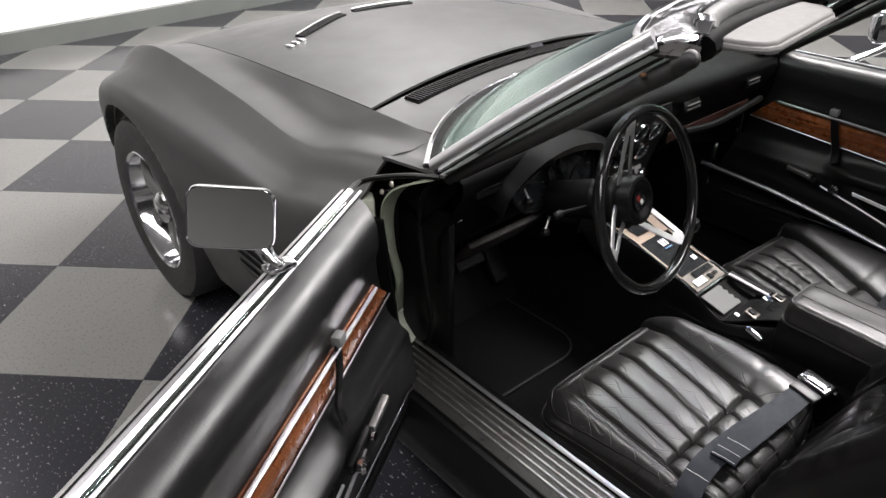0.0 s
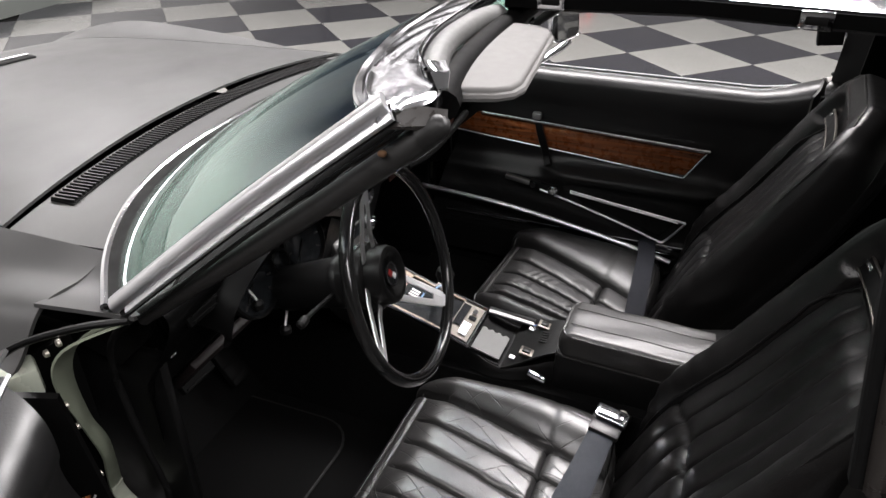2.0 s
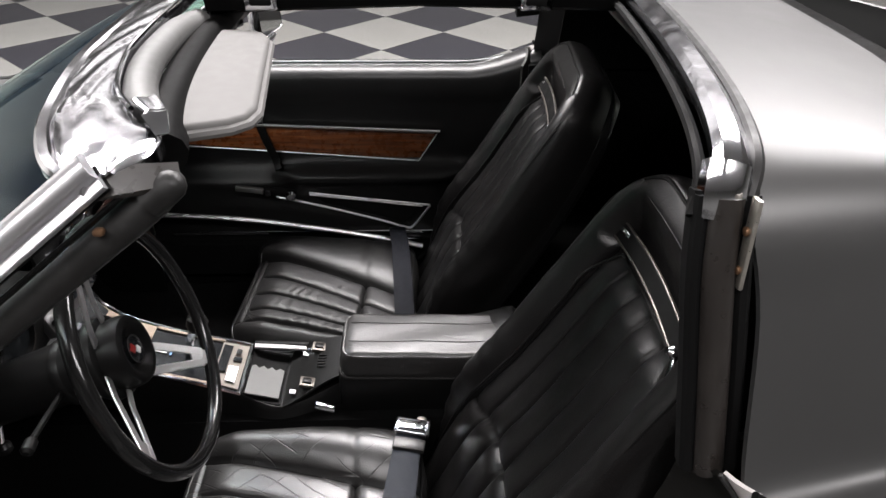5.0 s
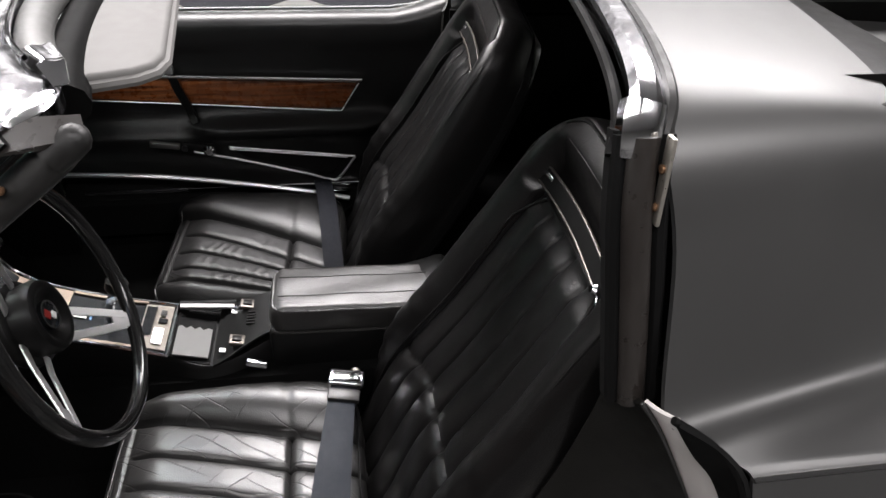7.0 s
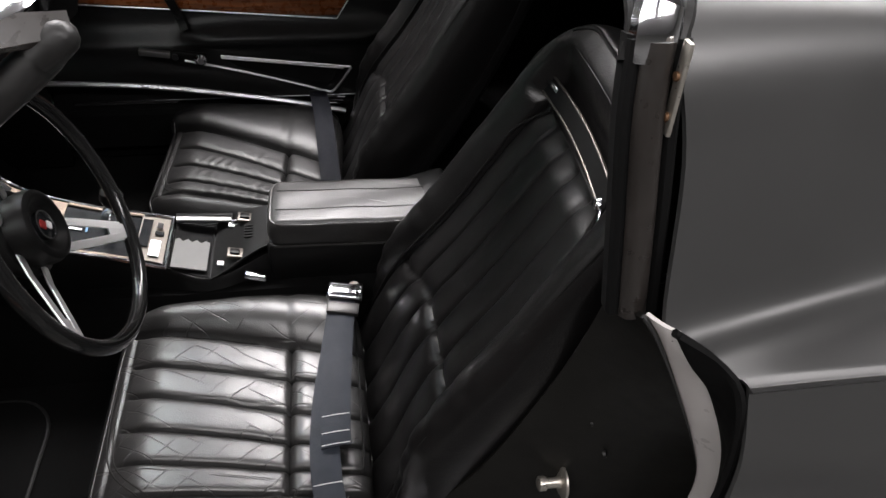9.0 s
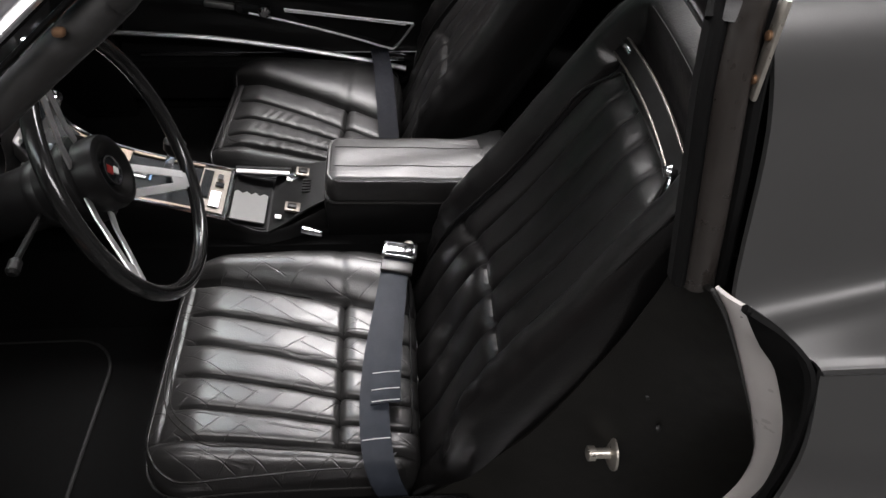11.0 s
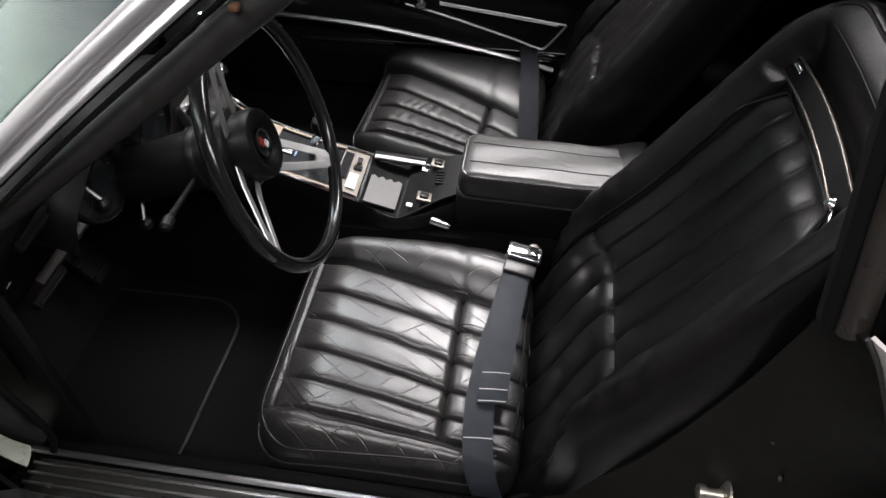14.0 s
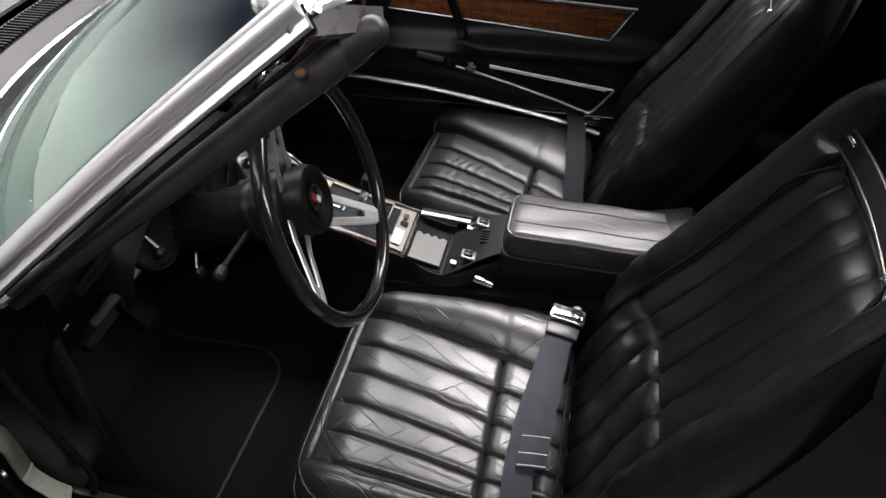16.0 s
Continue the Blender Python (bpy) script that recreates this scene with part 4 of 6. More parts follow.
def back_top(x, y):
    """y runs up the backrest, from -0.37 to 0.37."""
    slack = 0.0004 * math.sin(36 * y + 15 * x + 2 * math.sin(20 * x)) + 0.0003 * math.sin(90 * y - 50 * x)
    wide = insert_edge(y)
    if abs(x) < wide:
        f = (x + wide) / (wide * 0.4) % 1.0
        puff = 1 - abs(2 * f - 1) ** 2.6
        groove = math.exp(-((min(f, 1 - f) * wide * 0.4) / 0.0022) ** 2)
        seam = lumbar_seam(x)
        if y < seam:
            k = min((seam - y) / 0.03, 1.0)
            low = (0.006 * puff + 0.006) * math.sqrt(max(0.0, 1 - (1 - k) ** 2)) - 0.003 - 0.003 * groove
        else:
            low = 0.0045 * puff - 0.004 * groove - 0.005 * math.exp(-(y - seam) / 0.010)
        low -= 0.008 * ramp(y, 0.195, 0.235)
    else:
        f = min((abs(x) - wide) / (0.237 - wide), 1.0)
        low = 0.034 * math.sin(math.pi * min(0.03 + f * 0.8, 1)) ** 0.8 * (0.1 + 0.9 * ramp(y, -0.36, -0.15))
        low += 0.0016 * math.sin(120 * y + 40 * x) * ramp(-y, -0.05, 0.10) * math.sin(math.pi * f)
    low += slack
    w = ramp(y, 0.225, 0.245)
    middle = low * (1 - w) + (-0.004 + 0.038 * ramp(y, 0.275, 0.345)) * w
    edge = low + (0.034 - low) * ramp(y, 0.20, 0.34)
    out = ramp(abs(x), 0.145, 0.19)
    z = low + (middle * (1 - out) + edge * out - low) * ramp(y, 0.16, 0.22)
    return z + 0.014 * math.exp(-((y + 0.15) / 0.12) ** 2) - 0.010 * (y / 0.37) ** 2


def back_taper(y):
    return lerp_table([(-0.54, 0.85), (-0.42, 0.93), (-0.30, 0.985), (0.0, 0.97), (0.2, 0.91), (0.28, 0.86), (0.33, 0.80), (0.37, 0.72), (0.42, 0.62)], y)[0]


def back_pad():
    bm = pillow(0.235, 0.453, 0.095, lambda x, y: back_top(x, y - 0.075), 0.10, lambda y: back_taper(y - 0.075), n=210, m=220)
    bm.transform(Matrix.Translation((0, -0.075, 0)))
    return bm


def seat(name, seams, leather):
    s = empty(name)

    def top(x, y):
        return cushion_top(x, y, seams)

    cushion = part("cushion", pillow(0.228, 0.222, 0.085, top, 0.15, n=250, m=120, soft=0.017, shift=lambda x, y: cushion_shift(x, y, seams)), leather, s, "pleated black leather cushion with worn creases", 60)
    cushion.matrix_basis = Matrix.Translation((0, -0.145, 0.40))
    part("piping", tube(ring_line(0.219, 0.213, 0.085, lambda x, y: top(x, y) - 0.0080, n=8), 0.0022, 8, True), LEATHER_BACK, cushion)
    part("lower_piping", tube(ring_line(0.231, 0.225, 0.085, lambda x, y: -0.05 - 0.03 * max(0, y / 0.22) ** 2, n=8), 0.0018, 6, True), PIPING, cushion)
    for k in (0, 1):
        d = 0.009 * k
        line = [(0.07, 0.197 + d), (-0.02, 0.196 + d), (-0.085, 0.186 + d), (-0.128 - 0.7 * d, 0.158 + 0.7 * d)] + [(seam_x(len(seams[0]) - 1, y, seams) - 0.002 - d, y) for y in (0.11, 0.06, 0.0, -0.06, -0.12, -0.17)]
        pts = [Vector((p.x, p.y, top(p.x, p.y) + 0.0007)) for p in spline([(x, y, 0) for x, y in line], 8)]
        part("stitching", tube(pts, 0.0013, 4), PIPING, cushion)
    ang = radians(28.4)
    up = Vector((0, -math.sin(ang), math.cos(ang)))
    m = frame_of(Vector((0, -0.372, 0.36)) + up * 0.355, (-1, 0, 0), up)
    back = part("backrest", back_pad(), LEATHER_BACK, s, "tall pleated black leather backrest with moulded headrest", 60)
    back.matrix_basis = m
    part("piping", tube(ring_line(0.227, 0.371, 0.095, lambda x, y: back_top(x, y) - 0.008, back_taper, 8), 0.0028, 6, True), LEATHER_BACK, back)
    edge = [(-insert_edge(y) - 0.002, y) for y in [-0.32 + 0.05 * i for i in range(11)]]
    edge = edge + [(x, 0.234 + 0.006 * (1 - (x / 0.16) ** 2)) for x in [-0.13 + 0.026 * i for i in range(11)]] + [(-x, y) for x, y in edge[::-1]]
    pts = [Vector((p.x * back_taper(p.y), p.y, back_top(p.x, p.y) + 0.001)) for p in spline([(x, y, 0) for x, y in edge], 2)]
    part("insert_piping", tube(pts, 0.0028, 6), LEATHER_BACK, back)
    head_seam = [Vector((x, 0.338 - 0.3 * x * x, back_top(x / 0.68, 0.338) + 0.0004)) for x in [-0.11 + 0.011 * i for i in range(21)]]
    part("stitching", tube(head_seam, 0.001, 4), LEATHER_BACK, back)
    # Belt slot: a dark channel between two thin bright edges, with its release lever.
    for dy, mat, w, h, nm in ((0.0, BLACK_GAP, 0.024, 0.004, "slot"), (0.0135, DULL_PLATE, 0.0025, 0.006, "slot_edge"), (-0.0135, DULL_PLATE, 0.0030, 0.006, "slot_edge")):
        line = [Vector((x, 0.257 + dy + 0.014 * (1 - (x / 0.16) ** 2), 0.0060 - 0.004 * ramp(abs(x), 0.10, 0.16))) for x in [-0.158 + 0.0158 * i for i in range(21)]]
        part(nm, sweep(line, bar_prof(w, h, 0.001)), mat, back)
    part("slot_end", rbox((0.004, 0.030, 0.006), Matrix.Translation((-0.160, 0.257, 0.0015)), 0.0015), CHROME, back)
    part("slot_clip", rbox((0.045, 0.008, 0.006), Matrix.Translation((-0.130, 0.266, 0.006)) @ pose(0, 0, 0, 0, 0, 8), 0.002), CHROME, back)
    lever = part("release_lever", lathe([(0.003, 0), (0.008, 0.003), (0.008, 0.010), (0.004, 0.014)], 14, Matrix.Translation((0.128, 0.254, 0.004))), CHROME, back, "chrome release lever")
    part("release_lever", rbox((0.022, 0.006, 0.005), Matrix.Translation((0.142, 0.244, 0.008)) @ pose(0, 0, 0, 0, 0, -40), 0.002), CHROME, back)
    shell = pillow(0.228, 0.37, 0.095, lambda x, y: 0.02 - 0.03 * (y / 0.37) ** 2, 0.03, back_taper, 24, 30)
    shell.transform(pose(0, 0, -0.095, 0, 180, 0))
    part("back_shell", shell, VINYL, back, "black vinyl seat back shell")
    part("seat_base", rbox((0.40, 0.40, 0.10), Matrix.Translation((0, -0.15, 0.24)), 0.02), PLASTIC, s)
    return s


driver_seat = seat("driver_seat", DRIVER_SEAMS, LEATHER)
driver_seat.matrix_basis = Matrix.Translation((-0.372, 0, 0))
passenger_seat = seat("passenger_seat", PASSENGER_SEAMS, LEATHER_DIM)
passenger_seat.matrix_basis = pose(0.375, 0.018, -0.018, 0, 0, -4)
tagged(driver_seat, "driver seat in creased black leather beside the centre console", "car seat", "seats of the car")
tagged(passenger_seat, "passenger seat in creased black leather beside the far door", "car seat", "seats of the car")


# Seat belts.
def strap(path, width, across=(0, 1, 0), thick=0.0025, seed=0):
    """Flat webbing along a line, a little cupped; across: the way of its width."""
    rows = []
    for i, p in enumerate(spline(path, 8)):
        w = Vector(across).normalized()
        rows.append([p + w * (width * (j / 6 - 0.5)) + Vector((0, 0, 0.0022 * math.sin(math.pi * j / 6) + 0.0006 * math.sin(0.9 * i + seed + j))) for j in range(7)])
    return grid(rows, thick)


belt = empty("seat_belt")
ACR = (-0.10, 1, 0.05)
part("strap", strap([(-0.225, -0.332, 0.447), (-0.31, -0.318, 0.436), (-0.40, -0.304, 0.432), (-0.48, -0.298, 0.432), (-0.545, -0.299, 0.430), (-0.590, -0.305, 0.412), (-0.607, -0.314, 0.375), (-0.609, -0.324, 0.33), (-0.607, -0.33, 0.28)], 0.047, ACR), BELT, belt, "charcoal blue lap belt webbing")
part("folded_end", strap([(-0.205, -0.337, 0.456), (-0.25, -0.333, 0.452), (-0.31, -0.327, 0.444), (-0.40, -0.320, 0.441), (-0.455, -0.317, 0.443), (-0.485, -0.316, 0.447), (-0.508, -0.316, 0.441)], 0.048, ACR, 0.004, 2), BELT, belt, "doubled upper end of the webbing")
m = frame_of((-0.198, -0.343, 0.462), (1, -0.15, 0.05), (0.15, 1, 0.1))
buckle = part("buckle", rbox((0.036, 0.066, 0.016), m, 0.005, 3), CHROME, belt, "chrome lift buckle")
part("buckle_flap", rbox((0.024, 0.05, 0.005), m @ Matrix.Translation((-0.004, 0, 0.0095)), 0.002), CHROME, buckle)
part("slide", rbox((0.026, 0.058, 0.012), m @ Matrix.Translation((-0.036, 0, -0.005)), 0.003), LEATHER_GREY, belt)
for x, y, z in ((-0.452, -0.317, 0.4455), (-0.486, -0.316, 0.4495), (-0.505, -0.316, 0.4455), (-0.562, -0.301, 0.4285), (-0.598, -0.308, 0.402)):
    part("stitching", tube([(x + 0.0022, y - 0.022, z - 0.002), (x, y, z), (x - 0.0022, y + 0.022, z - 0.0005)], 0.0008, 4), WHITE_THREAD, belt)
part("anchor", rbox((0.02, 0.035, 0.012), Matrix.Translation((-0.155, -0.36, 0.425)), 0.004), PLASTIC, belt)
part("anchor_bolt", lathe([(0.010, 0), (0.010, 0.006), (0.006, 0.01)], 10, Matrix.Translation((-0.155, -0.36, 0.43))), STEEL, belt)
belt2 = empty("seat_belt")
part("strap", strap([(0.60, -0.30, 0.35), (0.595, -0.30, 0.41), (0.56, -0.30, 0.435), (0.48, -0.31, 0.432), (0.38, -0.315, 0.430), (0.28, -0.32, 0.428), (0.19, -0.325, 0.412), (0.165, -0.33, 0.36)], 0.046), BELT_SHADED, belt2, "charcoal blue lap belt webbing")
part("buckle", rbox((0.012, 0.045, 0.01), Matrix.Translation((0.605, -0.345, 0.382)), 0.003), CHROME, belt2)
tagged(belt, "charcoal blue lap belt with chrome buckle across the driver seat", "seat belt", "lap belts")
tagged(belt2, "charcoal blue lap belt across the passenger seat", "seat belt", "lap belts")

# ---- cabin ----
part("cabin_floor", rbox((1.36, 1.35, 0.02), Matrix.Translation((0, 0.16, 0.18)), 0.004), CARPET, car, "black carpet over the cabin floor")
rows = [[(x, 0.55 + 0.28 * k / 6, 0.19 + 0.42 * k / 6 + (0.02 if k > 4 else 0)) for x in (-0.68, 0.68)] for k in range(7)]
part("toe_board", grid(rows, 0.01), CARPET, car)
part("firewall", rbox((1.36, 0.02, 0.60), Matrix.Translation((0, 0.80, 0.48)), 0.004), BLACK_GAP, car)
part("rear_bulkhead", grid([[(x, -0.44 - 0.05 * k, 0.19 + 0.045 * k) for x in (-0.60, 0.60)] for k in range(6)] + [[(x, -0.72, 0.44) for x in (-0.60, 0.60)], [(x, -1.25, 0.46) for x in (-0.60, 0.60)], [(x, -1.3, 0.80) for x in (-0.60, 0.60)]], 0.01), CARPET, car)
for s in (-1, 1):
    part("rear_side_trim", grid([[(s * 0.615, y, z) for z in (0.3, 0.6, 0.88)] for y in (-0.64, -0.9, -1.3)], 0.01), VINYL, car)
    part("roof_side_trim", grid([[(s * (0.60 - 0.03 * k), y, 0.88 + 0.28 * k / 4) for k in range(5)] for y in (-0.70, -0.9, -1.2)], 0.01), VINYL, car)
part("luggage_strap", tube([(0.02, -0.9, 0.60), (0.13, -0.9, 0.60)], 0.008, 8), BRUSHED, car)
part("headliner", rbox((1.06, 0.34, 0.015), Matrix.Translation((0, -0.86, 1.14)), 0.004), VINYL, car)

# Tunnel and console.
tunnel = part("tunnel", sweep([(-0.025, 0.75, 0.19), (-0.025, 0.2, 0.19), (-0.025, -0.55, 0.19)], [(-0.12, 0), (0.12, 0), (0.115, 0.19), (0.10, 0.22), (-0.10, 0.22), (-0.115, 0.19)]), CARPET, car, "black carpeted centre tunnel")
console = empty("console", car)
CL = [(-0.20, 0.452, -0.070, 0.052), (-0.085, 0.432, -0.115, 0.055), (0.01, 0.458, -0.095, 0.048), (0.19, 0.502, -0.082, 0.058), (0.30, 0.545, -0.10, 0.08), (0.36, 0.64, -0.13, 0.10)]


def con(y, f, up=0.0):
    """A point on the console's sloping top: f 0 the driver's edge, 1 the other."""
    z, a, b = lerp_table(CL, y)
    return Vector((a + (b - a) * f, y, z + up))


body_rows = [[con(y, 0) + Vector((-0.012, 0, -0.09)), con(y, 0) + Vector((-0.004, 0, -0.012)), con(y, 0.04), con(y, 0.5), con(y, 0.96), con(y, 1) + Vector((0.004, 0, -0.012)), con(y, 1) + Vector((0.012, 0, -0.09))] for y in [-0.22 + 0.01 * i for i in range(59)]]
part("body", grid(body_rows, 0), PLASTIC, console, "black moulded centre console")


def plate(name, y0, y1, f0, f1, up, mat, thick=0.003, parent=console, label=""):
    rows = [[con(y0 + (y1 - y0) * i / 6, f0 + (f1 - f0) * j / 3, up) for j in range(4)] for i in range(7)]
    return part(name, grid(rows, thick), mat, parent, label)


def rim_line(name, y0, y1, f0, f1, up, r, mat, label=""):
    pts = [con(y0 + (y1 - y0) * i / 8, f0, up) for i in range(9)] + [con(y1, f0 + (f1 - f0) * i / 4, up) for i in range(1, 5)] + [con(y1 + (y0 - y1) * i / 8, f1, up) for i in range(1, 9)] + [con(y0, f1 + (f0 - f1) * i / 4, up) for i in range(1, 4)]
    return part(name, tube(pts, r, 6, True), mat, console, label)


rim_line("chrome_frame", -0.005, 0.345, 0.0, 1.0, 0.004, 0.0045, CHROME, "chrome frame of the shift plate")
plate("shift_plate", 0.0, 0.335, 0.05, 0.95, 0.003, DARK_GLASS, 0.002, console, "glossy black shift plate")
plate("metal_plate", 0.188, 0.335, 0.05, 0.97, 0.006, TAN_METAL, 0.003, console, "brushed metal heater control plate")
plate("window", 0.208, 0.300, 0.20, 0.72, 0.010, DARK_GLASS, 0.002)
for f in (0.04, 0.96):
    part("side_rail", sweep([con(0.05 + 0.136 * i / 8, f, 0.006) for i in range(9)], bar_prof(0.007, 0.004, 0.001)), TAN_METAL, console)
sw = plate("metal_plate", 0.0, 0.052, 0.06, 0.94, 0.006, DULL_PLATE, 0.003, console, "brushed metal plate at the shifter's rear")
plate("window", 0.030, 0.048, 0.30, 0.86, 0.010, DARK_GLASS, 0.002)
plate("window", 0.006, 0.022, 0.56, 0.64, 0.010, DARK_GLASS, 0.002)
plate("knob", 0.008, 0.026, 0.14, 0.44, 0.011, SPOKE_METAL, 0.002)
plate("knob", 0.010, 0.020, 0.70, 0.80, 0.012, CHROME, 0.003)
for i in range(3):
    plate("marking", 0.150, 0.172, 0.46 + 0.07 * i, 0.50 + 0.07 * i, 0.007, WHITE_INK, 0.0015)
for i in range(2):
    plate("marking", 0.075, 0.09, 0.72 + 0.07 * i, 0.76 + 0.07 * i, 0.007, WHITE_INK, 0.0015)
plate("marking", 0.14, 0.144, 0.44, 0.66, 0.007, BLUE_INK, 0.0015)
lever = part("shift_lever", tube(spline([con(0.11, 0.55), con(0.09, 0.4, 0.07), (-0.09, 0.05, 0.61)], 6), 0.008, 8), CHROME, console, "chrome gear lever")
part("shift_knob", lathe([(0.006, -0.02), (0.016, -0.012), (0.02, 0.0), (0.016, 0.014), (0.006, 0.02)], 16, Matrix.Translation((-0.098, 0.045, 0.635))), PLASTIC, lever, "black gear knob")
part("button", lathe([(0.006, 0), (0.006, 0.006), (0.003, 0.008)], 10, Matrix.Translation((-0.098, 0.045, 0.652))), CHROME, lever)
# Ash tray with scalloped lid and chrome rail.
plate("tray", -0.082, -0.008, 0.06, 0.9, 0.002, BLACK_GAP, 0.002)
lid = [(0.0, 0.0), (0.07, 0.0), (0.07, 0.052), (0.063, 0.055), (0.054, 0.050), (0.045, 0.055), (0.036, 0.050), (0.027, 0.055), (0.018, 0.050), (0.009, 0.055), (0.0, 0.052)]
m = frame_of(con(-0.078, 0.12, 0.006), (0, 0.97, 0.26), (1, 0.1, 0))
m = m @ Matrix.Diagonal((0.95, 1.55, -1, 1))
part("tray_lid", prism(lid, 0.003, m), GREY_PAD, console, "grey scalloped ashtray lid")
part("handbrake", tube([con(-0.01, 0.97, 0.01), con(-0.12, 0.97, 0.016)], 0.010, 10), PLASTIC, console, "handbrake lever")
part("chrome_strip", sweep([con(-0.012, 0.90, 0.016), con(-0.118, 0.90, 0.020)], bar_prof(0.012, 0.006, 0.001)), BRUSHED, console)
part("brake_tip", lathe([(0.004, 0), (0.012, 0.006), (0.012, 0.035), (0.009, 0.045)], 12, frame_of(con(-0.115, 0.85, 0.014), (1, 0, 0), (0, 0, 1)) ), CHROME, console, "chrome handbrake button")
rows = [[con(y, f, 0.004 + 0.022 * math.sin(math.pi * min(max((-0.085 - y) / 0.2, 0), 1))) for f in (0.0, 0.33, 0.66, 1.0)] for y in [-0.088 - 0.012 * i for i in range(11)]]
part("switch_panel", grid(rows, 0.004), PLASTIC, console, "black window switch panel")
for y, f in ((-0.135, 0.16), (-0.148, 0.82)):
    sw = part("window_switch", rbox((0.026, 0.030, 0.008), Matrix.Translation(con(y, f, 0.026)) @ pose(0, 0, 0, 12, 0, 0), 0.002), DULL_PLATE, console, "metal-framed window switch")
    part("rocker", rbox((0.014, 0.018, 0.008), Matrix.Translation(con(y, f, 0.030)) @ pose(0, 0, 0, 12, 0, 0), 0.002), PLASTIC, sw)
    part("marking", rbox((0.010, 0.012, 0.002), Matrix.Translation(con(y + 0.028, f - 0.03, 0.020)) @ pose(0, 0, 0, 12, 0, 0), 0), WHITE_INK, console)
for i in range(5):
    part("slot", rbox((0.004, 0.02, 0.003), Matrix.Translation(con(-0.16, 0.38 + 0.06 * i, 0.026)), 0), BLACK_GAP, console)
part("fuse_lever", rbox((0.012, 0.04, 0.012), Matrix.Translation((-0.147, -0.178, 0.468)) @ pose(0, 0, 0, 14, 0, -6), 0.003), CHROME, console, "small chrome seat lever")

# Armrest lid.
def arm_top(x, y):
    return 0.004 * math.cos(x / 0.06) + 0.0008 * math.sin(45 * y + 14 * x) - 0.0006 * math.sin(90 * x + 20 * y)


armrest = part("armrest", pillow(0.068, 0.195, 0.022, arm_top, 0.062, n=28, m=70, soft=0.010), LEATHER_GREY, car, "worn stitched leather centre armrest", 60)
armrest.matrix_basis = Matrix.Translation((-0.030, -0.402, 0.545)) @ pose(0, 0, 0, 1.5, 0, 0)
part("piping", tube(ring_line(0.064, 0.191, 0.022, lambda x, y: arm_top(x, y) - 0.007, n=5), 0.0028, 6, True), LEATHER, armrest)
part("lower_piping", tube(ring_line(0.071, 0.198, 0.022, lambda x, y: -0.052, n=5), 0.003, 6, True), PIPING, armrest)
for f in (-0.028, 0.028):
    part("stitching", tube([(f, -0.18 + 0.01 * i, arm_top(f, -0.18 + 0.01 * i) + 0.0006) for i in range(37)], 0.001, 4), PIPING, armrest)
part("rear_lip", prism([(-0.13, -0.012), (0.0, -0.012), (0.002, 0.012), (-0.008, 0.022), (-0.022, 0.021), (-0.05, 0.012), (-0.08, 0.004), (-0.13, -0.002)], 0.105, frame_of((-0.060, -0.56, 0.535), (0, -1, 0), (0, 0, 1)) @ Matrix.Diagonal((1, 1, -1, 1)), 0.003), PLASTIC, car, "black lip behind the armrest")
part("armrest_box", rbox((0.145, 0.40, 0.12), Matrix.Translation((-0.028, -0.40, 0.44)), 0.012), PLASTIC, car, "black armrest box")

# Dashboard.
dash_prof = [(0.62, 0.875), (0.40, 0.875), (0.30, 0.868), (0.262, 0.85), (0.258, 0.82), (0.29, 0.76), (0.33, 0.70), (0.36, 0.64), (0.42, 0.58), (0.5, 0.56), (0.6, 0.56)]
rows = [[(x, min(y + 0.02 * (1 - abs(x) / 0.66), glass_base(x) - 0.015), z - 0.01 * (abs(x) / 0.66) ** 2) for y, z in [(p.x, p.y) for p in spline([(a, b, 0) for a, b in dash_prof], 4)]] for x in [-0.64 + 1.28 * i / 40 for i in range(41)]]
part("dashboard", grid(rows, 0), VINYL, car, "black padded dashboard")
hood_rows = []
for i in range(25):
    a = i / 24
    x = -0.35 + 0.205 * (2 * a - 1)
    h = math.sin(math.pi * a) ** 0.5
    hood_rows.append([(x, 0.36, 0.76 + 0.105 * h), (x, 0.25, 0.755 + 0.105 * h), (x, 0.225, 0.74 + 0.105 * h), (x, 0.235, 0.725 + 0.10 * h)])
part("cluster_hood", grid(hood_rows, 0.008), VINYL, car, "black instrument cowl")
clu = empty("instrument_cluster", car)
for x, r in ((-0.435, 0.058), (-0.275, 0.058), (-0.355, 0.02)):
    m = frame_of((x, 0.272, 0.765), (1, 0, 0), (0, 0.33, 0.94))
    part("dial", lathe([(r, 0), (r, 0.004), (r - 0.002, 0.005)], 32, m), DARK_GLASS, clu, "dark dial")
    part("bezel", lathe([(r, 0), (r + 0.004, 0), (r + 0.004, 0.012), (r, 0.014), (r - 0.001, 0.004)], 32, m, None, False), PLASTIC, clu)
    for k in range(9 if r > 0.03 else 0):
        a = radians(-40 + 260 * k / 8)
        part("marking", rbox((0.003, 0.010, 0.001), m @ Matrix.Translation((math.cos(a) * r * 0.78, math.sin(a) * r * 0.78, 0.0056)) @ pose(0, 0, 0, 0, 0, math.degrees(a) + 90), 0), LEATHER_GREY, clu)
    if r > 0.03:
        part("needle", rbox((0.004, r * 0.7, 0.001), m @ pose(0, 0, 0.007, 0, 0, 130) @ Matrix.Translation((0, r * 0.3, 0)), 0), PLASTIC, clu)
